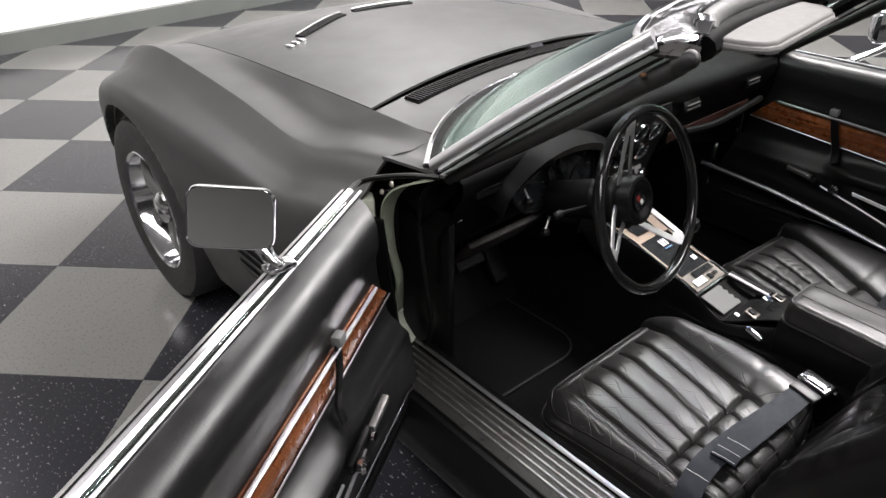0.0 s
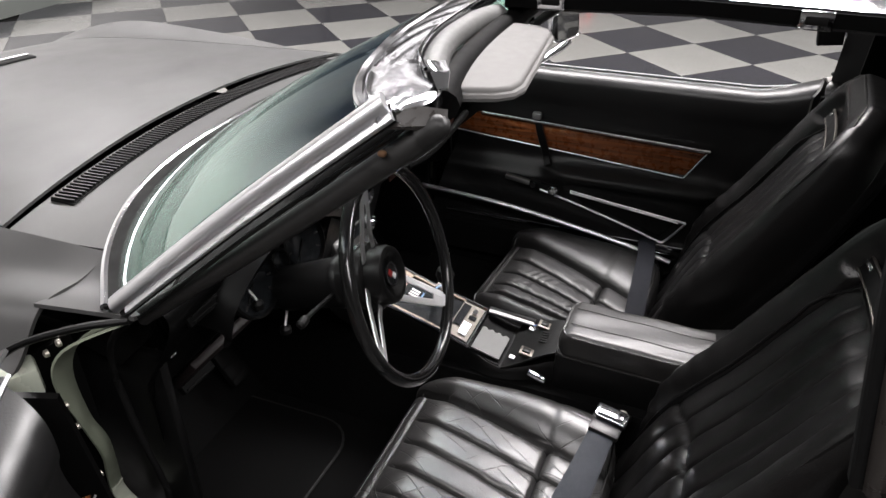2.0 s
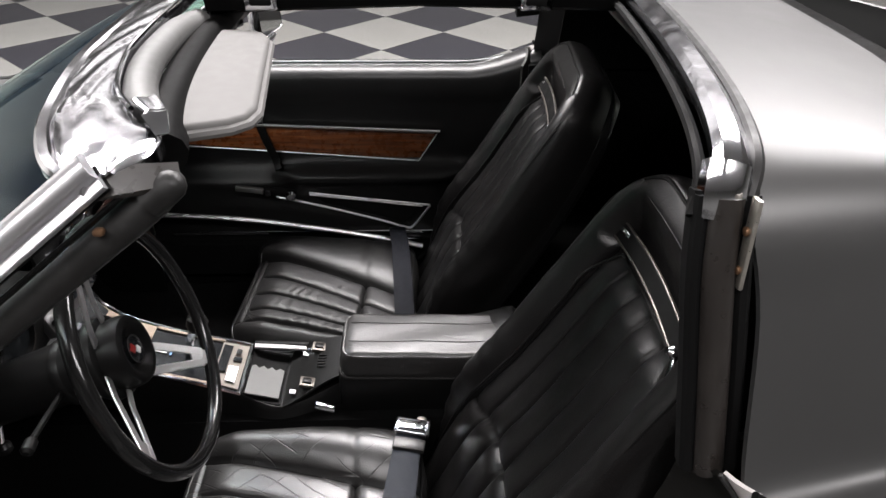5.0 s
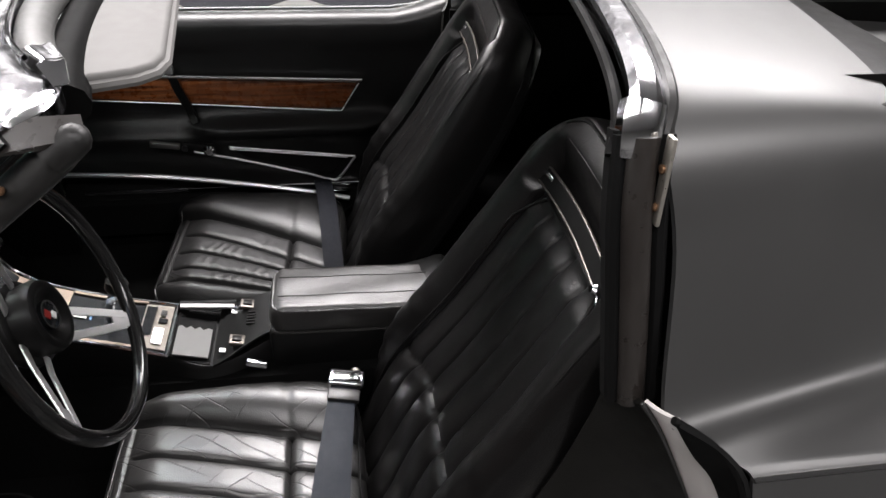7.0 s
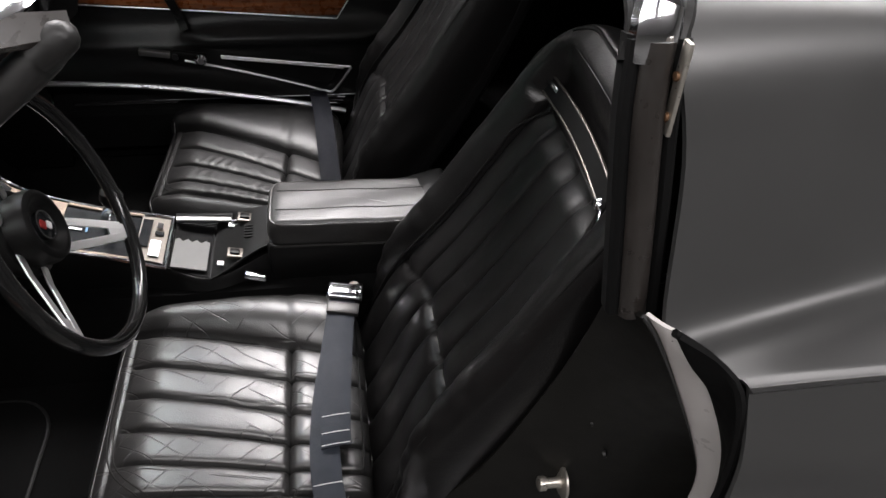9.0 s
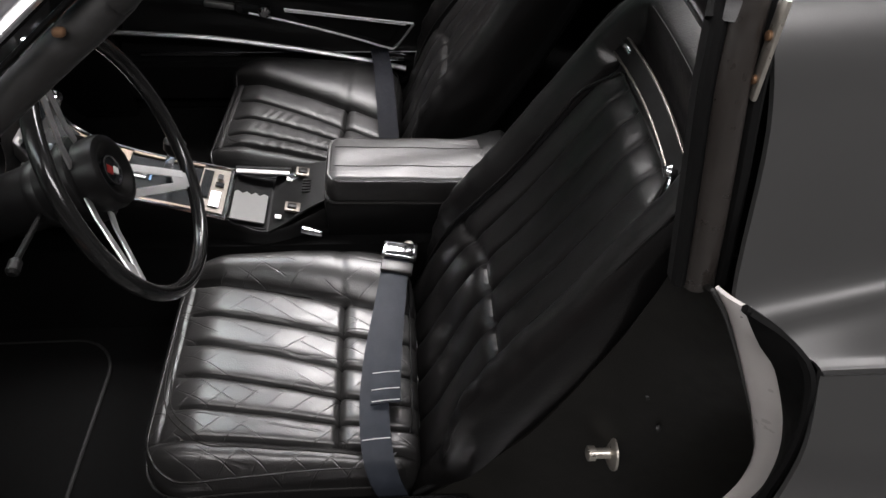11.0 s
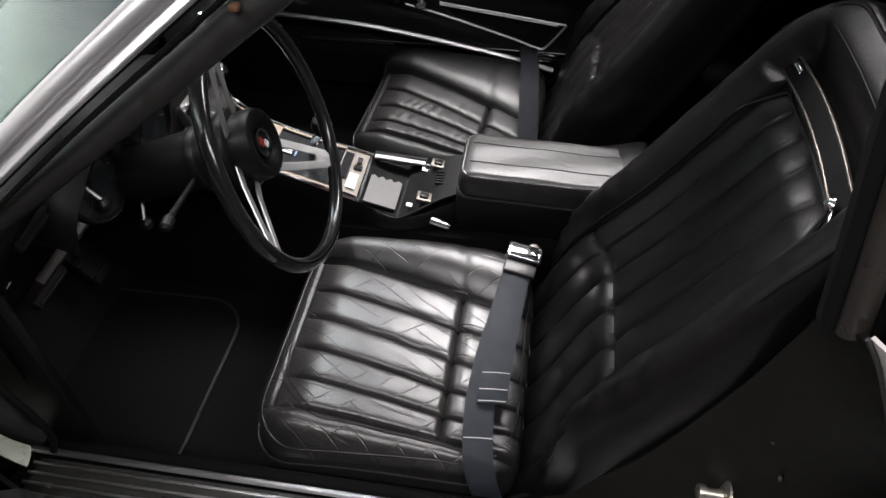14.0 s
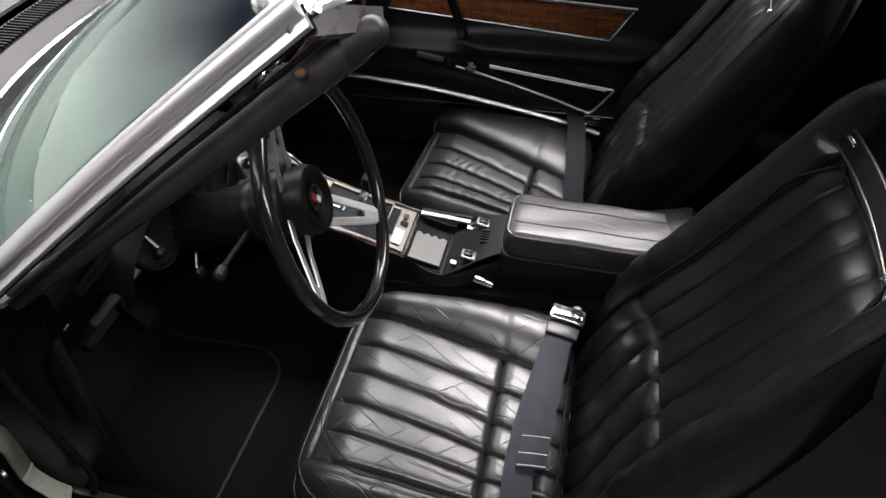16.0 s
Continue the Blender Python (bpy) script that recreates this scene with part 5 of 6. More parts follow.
stack = part("gauge_panel", grid([[(x + (0.0 if k else 0), y, z) for x in (-0.145, -0.13, 0.09, 0.105)] for k, (y, z) in enumerate(((0.34, 0.50), (0.325, 0.60), (0.29, 0.72), (0.262, 0.80), (0.27, 0.83), (0.34, 0.845)))], 0.006), PLASTIC, car, "black gauge stack in the dash centre")
for k, (x, z) in enumerate(((-0.10, 0.77), (-0.03, 0.785), (0.04, 0.77), (-0.07, 0.715), (0.02, 0.715))):
    m = frame_of((x, 0.262 + (0.80 - z) * 0.33, z), (1, 0, 0), (0, -0.33, 0.94))
    part("small_dial", lathe([(0.024, 0), (0.026, 0.008), (0.023, 0.010), (0.021, 0.004), (0.004, 0.004)], 24, m), CHROME, stack, "small chrome-rimmed gauge")
    part("dial_face", lathe([(0.0215, 0.0045), (0.0215, 0.006), (0.004, 0.0062)], 20, m), DARK_GLASS, stack)
radio = part("radio", rbox((0.17, 0.02, 0.055), Matrix.Translation((-0.02, 0.312, 0.635)) @ pose(0, 0, 0, -18, 0, 0), 0.004), BRUSHED, stack, "brushed metal radio face")
part("radio_window", rbox((0.09, 0.02, 0.022), Matrix.Translation((-0.02, 0.306, 0.642)) @ pose(0, 0, 0, -18, 0, 0), 0.002), DARK_GLASS, radio)
for x in (-0.088, 0.048):
    part("radio_knob", lathe([(0.013, 0), (0.013, 0.018), (0.009, 0.022)], 16, frame_of((x, 0.303, 0.636), (1, 0, 0), (0, 0.3, 0.95))), CHROME, radio)
for x in (-0.56, 0.2, 0.52):
    vent = part("air_vent", rbox((0.075, 0.012, 0.03), Matrix.Translation((x, 0.268, 0.80)) @ pose(0, 0, 0, -20, 0, 0), 0.004), PLASTIC, car, "dash air vent with bright slats")
    for k in range(2):
        part("slat", rbox((0.06, 0.014, 0.002), Matrix.Translation((x, 0.264, 0.793 + 0.011 * k)) @ pose(0, 0, 0, -20, 0, 0), 0), PLASTIC if x < -0.5 else BRUSHED, vent)
part("grab_bar", tube(spline([(0.16, 0.25, 0.74), (0.30, 0.235, 0.735), (0.56, 0.25, 0.74)], 6), 0.010, 8), VINYL, car)
DASH_RED = material("dark_red_veneer", (0.02, 0.007, 0.005), 0.4, 0, 0.3, 30)
part("dash_trim", sweep([(0.16, 0.30, 0.705), (0.60, 0.305, 0.70)], bar_prof(0.004, 0.03, 0.001)), DASH_RED, car, "thin dark wood strip on the passenger dash")
# Added panel whose colour paints the reddish reflection deep in the footwell.
part("knee_panel", rbox((0.30, 0.02, 0.10), Matrix.Translation((-0.30, 0.47, 0.50)) @ pose(0, 0, 0, 40, 0, 0), 0.006), material("dark_red_reflection", (0.006, 0.0022, 0.0022), 0.6, 0, 0.3, 20), car, "added dark red panel under the dash for a reddish reflection")
# Stalk levers and pull rods under the cluster.
for a, b, r in (((-0.345, 0.26, 0.70), (-0.385, 0.25, 0.645), 0.004), ((-0.44, 0.30, 0.79), (-0.45, 0.25, 0.745), 0.004)):
    rod = part("pull_rod", tube([a, b], r * 0.8, 8), BRUSHED, car, "thin steel pull rod under the dash")
    part("knob", lathe([(0.004, 0), (0.011, 0.004), (0.011, 0.014), (0.006, 0.02)], 12, frame_of(Vector(b) - Vector((0, 0, 0.018)), (1, 0, 0), (0, 1, 0))), PLASTIC, rod)
for line in ([(-0.552, 0.40, 0.672), (-0.556, 0.40, 0.652), (-0.561, 0.40, 0.631), (-0.579, 0.40, 0.62), (-0.592, 0.40, 0.623)], [(-0.566, 0.40, 0.672), (-0.571, 0.40, 0.651), (-0.576, 0.40, 0.636), (-0.592, 0.40, 0.627), (-0.609, 0.40, 0.634)]):
    part("cable", tube(spline(line, 6), 0.0024, 6), DULL_PLATE, car, "thin looped cable under the dash")

# Steering wheel.
WC, PHI, YAW = Vector((-0.341, 0.020, 0.793)), radians(18.3), radians(5.9)
wn = Vector((math.sin(YAW) * math.cos(PHI), -math.cos(YAW) * math.cos(PHI), math.sin(PHI)))
WM = frame_of(WC, (math.cos(YAW), math.sin(YAW), 0), wn.cross(Vector((math.cos(YAW), math.sin(YAW), 0))))
steer = empty("steering_wheel", car)
part("rim", tube([WM @ Vector((0.182 * math.cos(2 * math.pi * i / 72), 0.182 * math.sin(2 * math.pi * i / 72), 0)) for i in range(72)], 0.0112, 14, True, up=wn), material("glossy_black_wheel_rim", (0.006, 0.006, 0.006), 0.16, 0, 0.2, 30, 0.03, 200, 0.04, 0, 0.45), steer, "glossy black steering wheel rim")
for ang in (-157, -50, 96):
    a = radians(ang)
    d, t = Vector((math.cos(a), math.sin(a), 0)), Vector((-math.sin(a), math.cos(a), 0))
    for s in (-1, 1):
        bm = sweep([WM @ (d * 0.046 + t * (0.0235 * s) + Vector((0, 0, -0.048))), WM @ (d * 0.075 + t * (0.0195 * s) + Vector((0, 0, -0.040))), WM @ (d * 0.12 + t * (0.0145 * s) + Vector((0, 0, -0.022))), WM @ (d * 0.165 + t * (0.0085 * s) + Vector((0, 0, -0.004)))], bar_prof(0.0135, 0.003, 0.001), up=wn)
        part("spoke_arm", bm, SPOKE_METAL, steer, "brushed aluminium spoke")
    bm = sweep([WM @ (d * 0.143 + Vector((0, 0, -0.0128))), WM @ (d * 0.160 + Vector((0, 0, -0.0062))), WM @ (d * 0.174 + Vector((0, 0, -0.001)))], bar_prof(0.024, 0.003, 0.001), up=wn)
    part("spoke_end", bm, SPOKE_METAL, steer)
part("hub_base", lathe([(0.058, -0.072), (0.062, -0.064), (0.060, -0.054), (0.050, -0.050)], 40, WM), PLASTIC, steer)
part("hub", lathe([(0.046, -0.056), (0.051, -0.052), (0.052, -0.030), (0.049, -0.021), (0.043, -0.018), (0.037, -0.019), (0.030, -0.026), (0.022, -0.028), (0.020, -0.030)], 48, WM), PLASTIC, steer, "round black horn hub with a dished face")
part("emblem", lathe([(0.020, -0.029), (0.020, -0.0245), (0.018, -0.0235)], 24, WM), DARK_GLASS, steer, "dark round emblem")
part("emblem_ring", lathe([(0.0185, -0.024), (0.021, -0.024), (0.021, -0.022), (0.0185, -0.022)], 24, WM, None, False), CHROME, steer)
part("emblem_red", rbox((0.011, 0.011, 0.002), WM @ Matrix.Translation((-0.005, 0.005, -0.0225)) @ pose(0, 0, 0, 0, 0, 25), 0), RED, steer)
part("emblem_pale", rbox((0.009, 0.009, 0.002), WM @ Matrix.Translation((0.005, -0.005, -0.0225)) @ pose(0, 0, 0, 0, 0, 25), 0), WHITE_INK, steer)
col = part("steering_column", lathe([(0.03, -0.52), (0.034, -0.26), (0.042, -0.24), (0.045, -0.13), (0.05, -0.10), (0.05, -0.09)], 24, WM), PLASTIC, car, "black steering column")
part("collar", lathe([(0.048, -0.125), (0.0495, -0.12), (0.0495, -0.112), (0.048, -0.108)], 24, WM), PLASTIC, col)
part("stalk", tube([WM @ Vector((-0.04, 0.0, -0.12)), WM @ Vector((-0.16, 0.03, -0.10))], 0.004, 8), PLASTIC, col, "black indicator stalk")
part("stalk_tip", lathe([(0.004, 0), (0.008, 0.004), (0.008, 0.02), (0.004, 0.024)], 10, frame_of(WM @ Vector((-0.16, 0.03, -0.10)), WM.to_3x3() @ Vector((0, 0, 1)), WM.to_3x3() @ Vector((0, 1, 0)))), PLASTIC, col)
part("ignition", lathe([(0.012, 0), (0.012, 0.015), (0.006, 0.018)], 14, frame_of(WM @ Vector((0.045, 0.025, -0.11)), WM.to_3x3() @ Vector((0, 1, 0)), WM.to_3x3() @ Vector((0, 0, 1)))), CHROME, col)

# Pedals and footwell.
for x, y, z, w, h, nm in ((-0.36, 0.54, 0.42, 0.10, 0.055, "brake_pedal"), (-0.24, 0.56, 0.36, 0.055, 0.14, "accelerator_pedal")):
    p = part(nm, rbox((w, 0.02, h), Matrix.Translation((x, y, z)) @ pose(0, 0, 0, -35, 0, 0), 0.006), BLACK_GAP, car, "ribbed black rubber pedal")
    part("arm", tube([(x, y + 0.012, z), (x, y + 0.09, z + 0.18)], 0.006, 8), PLASTIC, p)
    for k in range(4):
        part("rib", rbox((w * 0.86, 0.004, 0.004), Matrix.Translation((x, y - 0.0, z)) @ pose(0, 0, 0, -35, 0, 0) @ Matrix.Translation((0, -0.011, (-0.375 + 0.25 * k) * h)), 0), BLACK_GAP, p)
kick = part("kick_panel", rbox((0.02, 0.42, 0.50), Matrix.Translation((-0.612, 0.53, 0.48)), 0.006), PLASTIC, car, "black kick panel with round vent")
m = frame_of((-0.600, 0.40, 0.655), (0, 1, 0), (0, 0, 1))
part("vent_ring", lathe([(0.045, 0), (0.05, 0.0), (0.05, 0.012), (0.045, 0.014)], 28, m, None, False), CHROME, kick, "chrome vent ring")
part("vent_ring", lathe([(0.034, 0), (0.037, 0.0), (0.037, 0.010), (0.034, 0.011)], 28, m, None, False), CHROME, kick)
part("vent_disc", lathe([(0.033, 0), (0.033, 0.006), (0.004, 0.01)], 28, m), DARK_GLASS, kick)
part("vent_knob", lathe([(0.004, 0), (0.009, 0.004), (0.009, 0.014), (0.004, 0.018)], 12, frame_of((-0.600, 0.325, 0.715), (0, 1, 0), (0, 0, 1))), CHROME, kick)
part("courtesy_lamp", rbox((0.012, 0.05, 0.03), Matrix.Translation((-0.598, 0.43, 0.57)) @ pose(0, 0, 0, 20, 0, 0), 0.004), DULL_PLATE, kick, "small dull courtesy lens")
part("kick_panel", rbox((0.02, 0.42, 0.50), Matrix.Translation((0.615, 0.60, 0.45)), 0.006), PLASTIC, car)

# ---- doors ----
def door_panel_line(y):
    """The inner face from the belt down, as (x, z), for the passenger side."""
    arm = min(max((0.10 - y) / 0.10, 0), 1) * min(max((y + 0.50) / 0.10, 0), 1)
    rise = 0.045 * min(max((-0.48 - y) / 0.18, 0), 1) ** 1.5
    pts = [(0.730, 0.846), (0.722, 0.852), (0.69, 0.853), (0.668, 0.846), (0.654, 0.828), (0.653, 0.79), (0.662, 0.755), (0.668, 0.70), (0.668, 0.62), (0.664 - 0.012 * arm, 0.590), (0.652 - 0.038 * arm, 0.570), (0.642 - 0.030 * arm, 0.552), (0.632 - 0.008 * arm, 0.535), (0.632, 0.50), (0.634, 0.42), (0.636, 0.33)]
    return [(a, b + rise * max(0, (b - 0.70) / 0.15)) for a, b in pts]


def door(opening):
    d = empty("door", car)
    ys = [0.40 - 1.08 * i / 54 for i in range(55)]
    rows = []
    for y in ys:
        line = spline([(a, b, 0) for a, b in door_panel_line(y)], 4)
        row = []
        for p in line:
            front = 0.335 - 1.0 * (0.73 - p.x) if p.y > 0.78 else 0.335 - 0.08 + (0.78 - p.y) * 0.35
            k = (0.40 - y) / 1.08
            row.append(Vector((p.x, min(front, 0.40) * (1 - k) + k * -0.68, p.y)))
        rows.append(row)
    part("inner_panel", grid(rows, 0.006), DOOR_VINYL, d, "padded black vinyl door panel")
    outer = []
    for y in ys[::3]:
        k = (0.40 - y) / 1.08
        yy = 0.42 * (1 - k) + k * -0.71
        outer.append([Vector((a, yy, b)) for a, b in [(p.x, p.y) for p in spline([(0.752, 0.838, 0), (0.775, 0.82, 0), (0.80, 0.76, 0), (0.815, 0.66, 0), (0.82, 0.55, 0), (0.805, 0.42, 0), (0.78, 0.30, 0)], 4)]])
    part("outer_skin", grid(outer, 0.006), PAINT, d)
    for y, nm in ((0.40, "front_edge"), (-0.70, "rear_edge")):
        part(nm, prism([(0.64, 0.33), (0.78, 0.31), (0.815, 0.55), (0.79, 0.80), (0.75, 0.835), (0.655, 0.82)] if y < 0 else [(0.66, 0.33), (0.78, 0.31), (0.815, 0.55), (0.79, 0.78), (0.70, 0.76)], 0.012, frame_of((0, y - 0.006, 0), (1, 0, 0), (0, 0, 1)) @ Matrix.Diagonal((1, 1, -1, 1))), PLASTIC, d)
    part("door_bottom", rbox((0.15, 1.09, 0.02), Matrix.Translation((0.71, -0.15, 0.32)), 0.004), PLASTIC, d)
    belt_line = [Vector((0.738, 0.335 - 1.04 * i / 20, 0.852 + 0.045 * min(max((i / 20 - 0.8) / 0.2, 0), 1) ** 1.5)) for i in range(21)]
    part("belt_moulding", sweep(belt_line, [(-0.007, -0.006), (0.008, -0.006), (0.010, 0.002), (0.005, 0.007), (-0.006, 0.007)]), SATIN_TRIM, d, "bright belt moulding")
    part("glass_slot", sweep([p + Vector((-0.013, 0, -0.001)) for p in belt_line], bar_prof(0.010, 0.010, 0.002)), RUBBER, d)
    part("glass_seal", sweep([p + Vector((0.013, 0, -0.003)) for p in belt_line], bar_prof(0.012, 0.012, 0.003)), BRUSHED, d)
    part("seal_gap", sweep([p + Vector((0.005, 0, 0.001)) for p in belt_line], bar_prof(0.003, 0.016, 0.001)), BLACK_GAP, d)
    part("inner_trim", sweep([p + Vector((-0.023, 0, 0.004)) for p in belt_line], bar_prof(0.006, 0.006, 0.002)), SATIN_TRIM, d)
    part("side_glass", sweep([p + Vector((-0.016, 0, 0.004)) for p in belt_line[1:-1]], bar_prof(0.004, 0.006, 0.001)), GLASS_CLEAR, d)
    # Wood strip and its bright edging.
    W = [(0.313, 0.649), (0.248, 0.709), (-0.415, 0.683), (-0.362, 0.597)]
    m = frame_of((0.668, 0, 0), (0, 1, 0), (0, 0, 1))
    part("wood_strip", prism(W, -0.005, m, 0.0015), WOOD, d, "walnut veneer strip with bright edging")
    top = [Vector((0.653, 0.233 - 0.653 * i / 8, 0.7125 - 0.0285 * (i / 8))) for i in range(9)]
    part("wood_edging", sweep(top, bar_prof(0.007, 0.008, 0.002), up=(1, 0, 0)), SATIN_TRIM, d)
    part("wood_edging", tube([(0.659, 0.313, 0.647), (0.659, -0.03, 0.6215), (0.659, -0.362, 0.595), (0.657, -0.412, 0.675)], 0.0020, 6), SATIN_TRIM, d)
    part("wood_edging", tube([(0.661, -0.07, 0.693), (0.661, -0.405, 0.6755)], 0.0014, 6), SATIN_TRIM, d)
    knob = part("strap_knob", rbox((0.02, 0.026, 0.022), Matrix.Translation((0.654, 0.065, 0.723)), 0.005), material("worn_grey_knob", (0.10, 0.10, 0.10), 0.5, 0, 0.2, 40), d, "worn grey knob")
    part("pull_strap", sweep(spline([(0.655, 0.062, 0.716), (0.650, 0.050, 0.671), (0.648, 0.029, 0.611), (0.634, 0.019, 0.583)], 5), bar_prof(0.022, 0.006, 0.002), up=(1, 0, 0)), PLASTIC, d, "black pull strap")
    # Lower grip in a bright frame.
    part("grip_rail", tube([(0.608, -0.06, 0.524), (0.606, -0.23, 0.504), (0.606, -0.392, 0.484)], 0.0032, 6), SATIN_TRIM, d, "thin bright grip frame")
    part("grip_rail", tube([(0.612, -0.06, 0.516), (0.61, -0.23, 0.496), (0.61, -0.372, 0.478)], 0.002, 6), SATIN_TRIM, d)
    part("grip_rail", tube(spline([(0.606, 0.03, 0.515), (0.606, -0.10, 0.482), (0.606, -0.25, 0.438), (0.606, -0.318, 0.415), (0.606, -0.345, 0.418), (0.606, -0.392, 0.482)], 5), 0.0036, 6), SATIN_TRIM, d)
    part("grip_recess", prism([(-0.06, 0.512), (-0.37, 0.476), (-0.325, 0.42), (-0.10, 0.482)], 0.003, frame_of((0.625, 0, 0), (0, 1, 0), (0, 0, 1))), BLACK_GAP, d)
    rel = part("door_release", rbox((0.014, 0.075, 0.016), Matrix.Translation((0.606, 0.10, 0.537)) @ pose(0, 0, 0, 8, 0, 0), 0.003), BRUSHED, d, "bright door release lever")
    part("release_base", rbox((0.014, 0.09, 0.03), Matrix.Translation((0.612, 0.02, 0.522)) @ pose(0, 0, 0, 8, 0, 0), 0.006), PLASTIC, d)
    part("release_knob", lathe([(0.006, 0), (0.014, 0.004), (0.015, 0.014), (0.009, 0.02)], 16, frame_of((0.604, -0.012, 0.523), (0, 1, 0), (0, 0, -1))), CHROME, d, "round chrome lock knob")
    part("release_stud", lathe([(0.004, 0), (0.009, 0.004), (0.009, 0.010)], 12, frame_of((0.604, 0.05, 0.53), (0, 1, 0), (0, 0, -1))), CHROME, d)
    part("kick_strip", sweep([(0.628, 0.34, 0.385), (0.628, -0.66, 0.385)], bar_prof(0.006, 0.012, 0.002)), CHROME, d, "bright strip along the door foot")
    return d


HINGE = Vector((-0.77, 0.44, 0))
passenger_door = door(0)
driver_door = copy_thing(passenger_door, Matrix())
for ob in driver_door.children:
    old = ob.data
    ob.data = old.copy()
    ob.data.transform(Matrix.Diagonal((-1, 1, 1, 1)))
    ob.data.flip_normals()
driver_door.matrix_basis = Matrix.Translation(HINGE) @ pose(0, 0, 0, 0, 0, -57.4) @ Matrix.Translation(-HINGE)
for ob in list(passenger_door.children):
    if ob.name.split(".")[0] in ("belt_moulding", "glass_seal", "seal_gap"):
        bpy.data.objects.remove(ob)
tagged(driver_door, "driver door standing open, black inside")
tagged(passenger_door, "closed passenger door, black vinyl inside with wood strip")


# Mirrors on the doors.
def door_mirror(place, x_dir, up_dir, stem_foot):
    m = frame_of(place, x_dir, up_dir)
    mi = empty("door_mirror", car)
    prof = [(0.0, 0.0)]
    outline = []
    for cx, cy, a0, r in ((0.045, 0.028, 0, 0.018), (-0.045, 0.028, 90, 0.018), (-0.045, -0.028, 180, 0.018), (0.045, -0.028, 270, 0.018)):
        outline += [(cx + r * math.cos(radians(a0 + 15 * i)), cy + r * math.sin(radians(a0 + 15 * i))) for i in range(7)]
    rows = [[m @ Vector((x * f, y * f, z)) for x, y in outline] for f, z in ((0.955, 0.001), (1.0, 0.003), (1.02, -0.004), (1.0, -0.016), (0.86, -0.034), (0.55, -0.045), (0.1, -0.048))]
    part("mirror_case", grid(rows, 0, None, True), CHROME, mi, "chrome mirror case")
    part("mirror_glass", prism([(x * 0.955, y * 0.955) for x, y in outline], 0.002, m), MIRROR, mi, "mirror glass")
    part("stem", sweep(spline([m @ Vector((0.02, -0.01, -0.03)), m @ Vector((0.05, -0.06, -0.025)), Vector(stem_foot)], 6), circle(0.012, 10, 1.0, 0.7), scale=[1.0 + 0.03 * i for i in range(13)]), CHROME, mi, "chrome mirror stem")
    part("foot", rbox((0.05, 0.03, 0.012), Matrix.Translation(stem_foot), 0.005), CHROME, mi)
    return mi


door_mirror((-1.138, 0.216, 0.960), (0.80, -0.60, -0.11), (0.29, 0.11, 1.0), (-1.085, 0.19, 0.868))
door_mirror((0.80, 0.03, 0.955), (0.95, -0.25, 0.0), (0.0, 0.1, 1.0), (0.762, 0.10, 0.848))

# ---- sills and jambs ----
for s in (-1, 1):
    sill = empty("door_sill", car)
    part("sill_body", sweep([(s * 0.72, 0.42, 0.30), (s * 0.72, -0.46, 0.30)], [(-0.07, -0.10), (0.07, -0.10), (0.09, -0.06), (0.085, 0.0), (0.06, 0.052), (-0.06, 0.055), (-0.075, 0.03)] if s < 0 else [(-0.085, 0.0), (-0.09, -0.06), (-0.07, -0.10), (0.07, -0.10), (0.075, 0.03), (0.06, 0.055), (-0.06, 0.052)]), PLASTIC, sill, "black painted sill")
    part("rocker", sweep([(s * 0.792, 0.44, 0.265), (s * 0.792, -0.48, 0.265)], [(-0.012, -0.045), (0.012, -0.045), (0.016, 0.0), (0.006, 0.034), (-0.012, 0.034)]), PAINT, sill, "satin grey rocker strip")
    part("rocker_lip", tube([(s * 0.782, 0.42, 0.302), (s * 0.782, -0.46, 0.302)], 0.005, 6), STAINLESS, sill)
    part("sill_plate", rbox((0.102, 0.80, 0.006), Matrix.Translation((s * 0.712, -0.01, 0.358)), 0.002), RIB_BASE, sill, "dark sill plate with thin bright ribs")
    for i in range(5):
        part("rib", rbox((0.005, 0.80, 0.007), Matrix.Translation((s * (0.672 + 0.0165 * i), -0.003, 0.362)), 0.0018), RIB_METAL, sill)
    for y in (0.35, 0.05, -0.3):
        part("screw", lathe([(0.005, 0), (0.005, 0.002), (0.002, 0.003)], 10, Matrix.Translation((s * 0.7055, y, 0.362))), STEEL, sill)
    part("inner_edge", sweep([(s * 0.652, 0.408, 0.3655), (s * 0.655, -0.44, 0.3655)], bar_prof(0.011, 0.008, 0.003)), SATIN_TRIM, sill)
    part("carpet_edge", sweep([(s * 0.635, 0.40, 0.30), (s * 0.635, -0.44, 0.30)], bar_prof(0.03, 0.12, 0.01)), CARPET, sill)
part("sill_trim", sweep(spline([(0.594, 0.41, 0.469), (0.594, 0.19, 0.456), (0.594, 0.037, 0.438), (0.594, -0.135, 0.409), (0.594, -0.275, 0.381), (0.594, -0.37, 0.356)], 4), bar_prof(0.017, 0.013, 0.005)), SATIN_TRIM, car, "bright trim along the passenger sill")
for i in range(4):
    part("sticker", rbox((0.006, 0.010, 0.002), Matrix.Translation((-0.745 + 0.003 * i, 0.325 + 0.014 * i, 0.3662)), 0), ORANGE, car, "faded orange sticker mark on the sill")

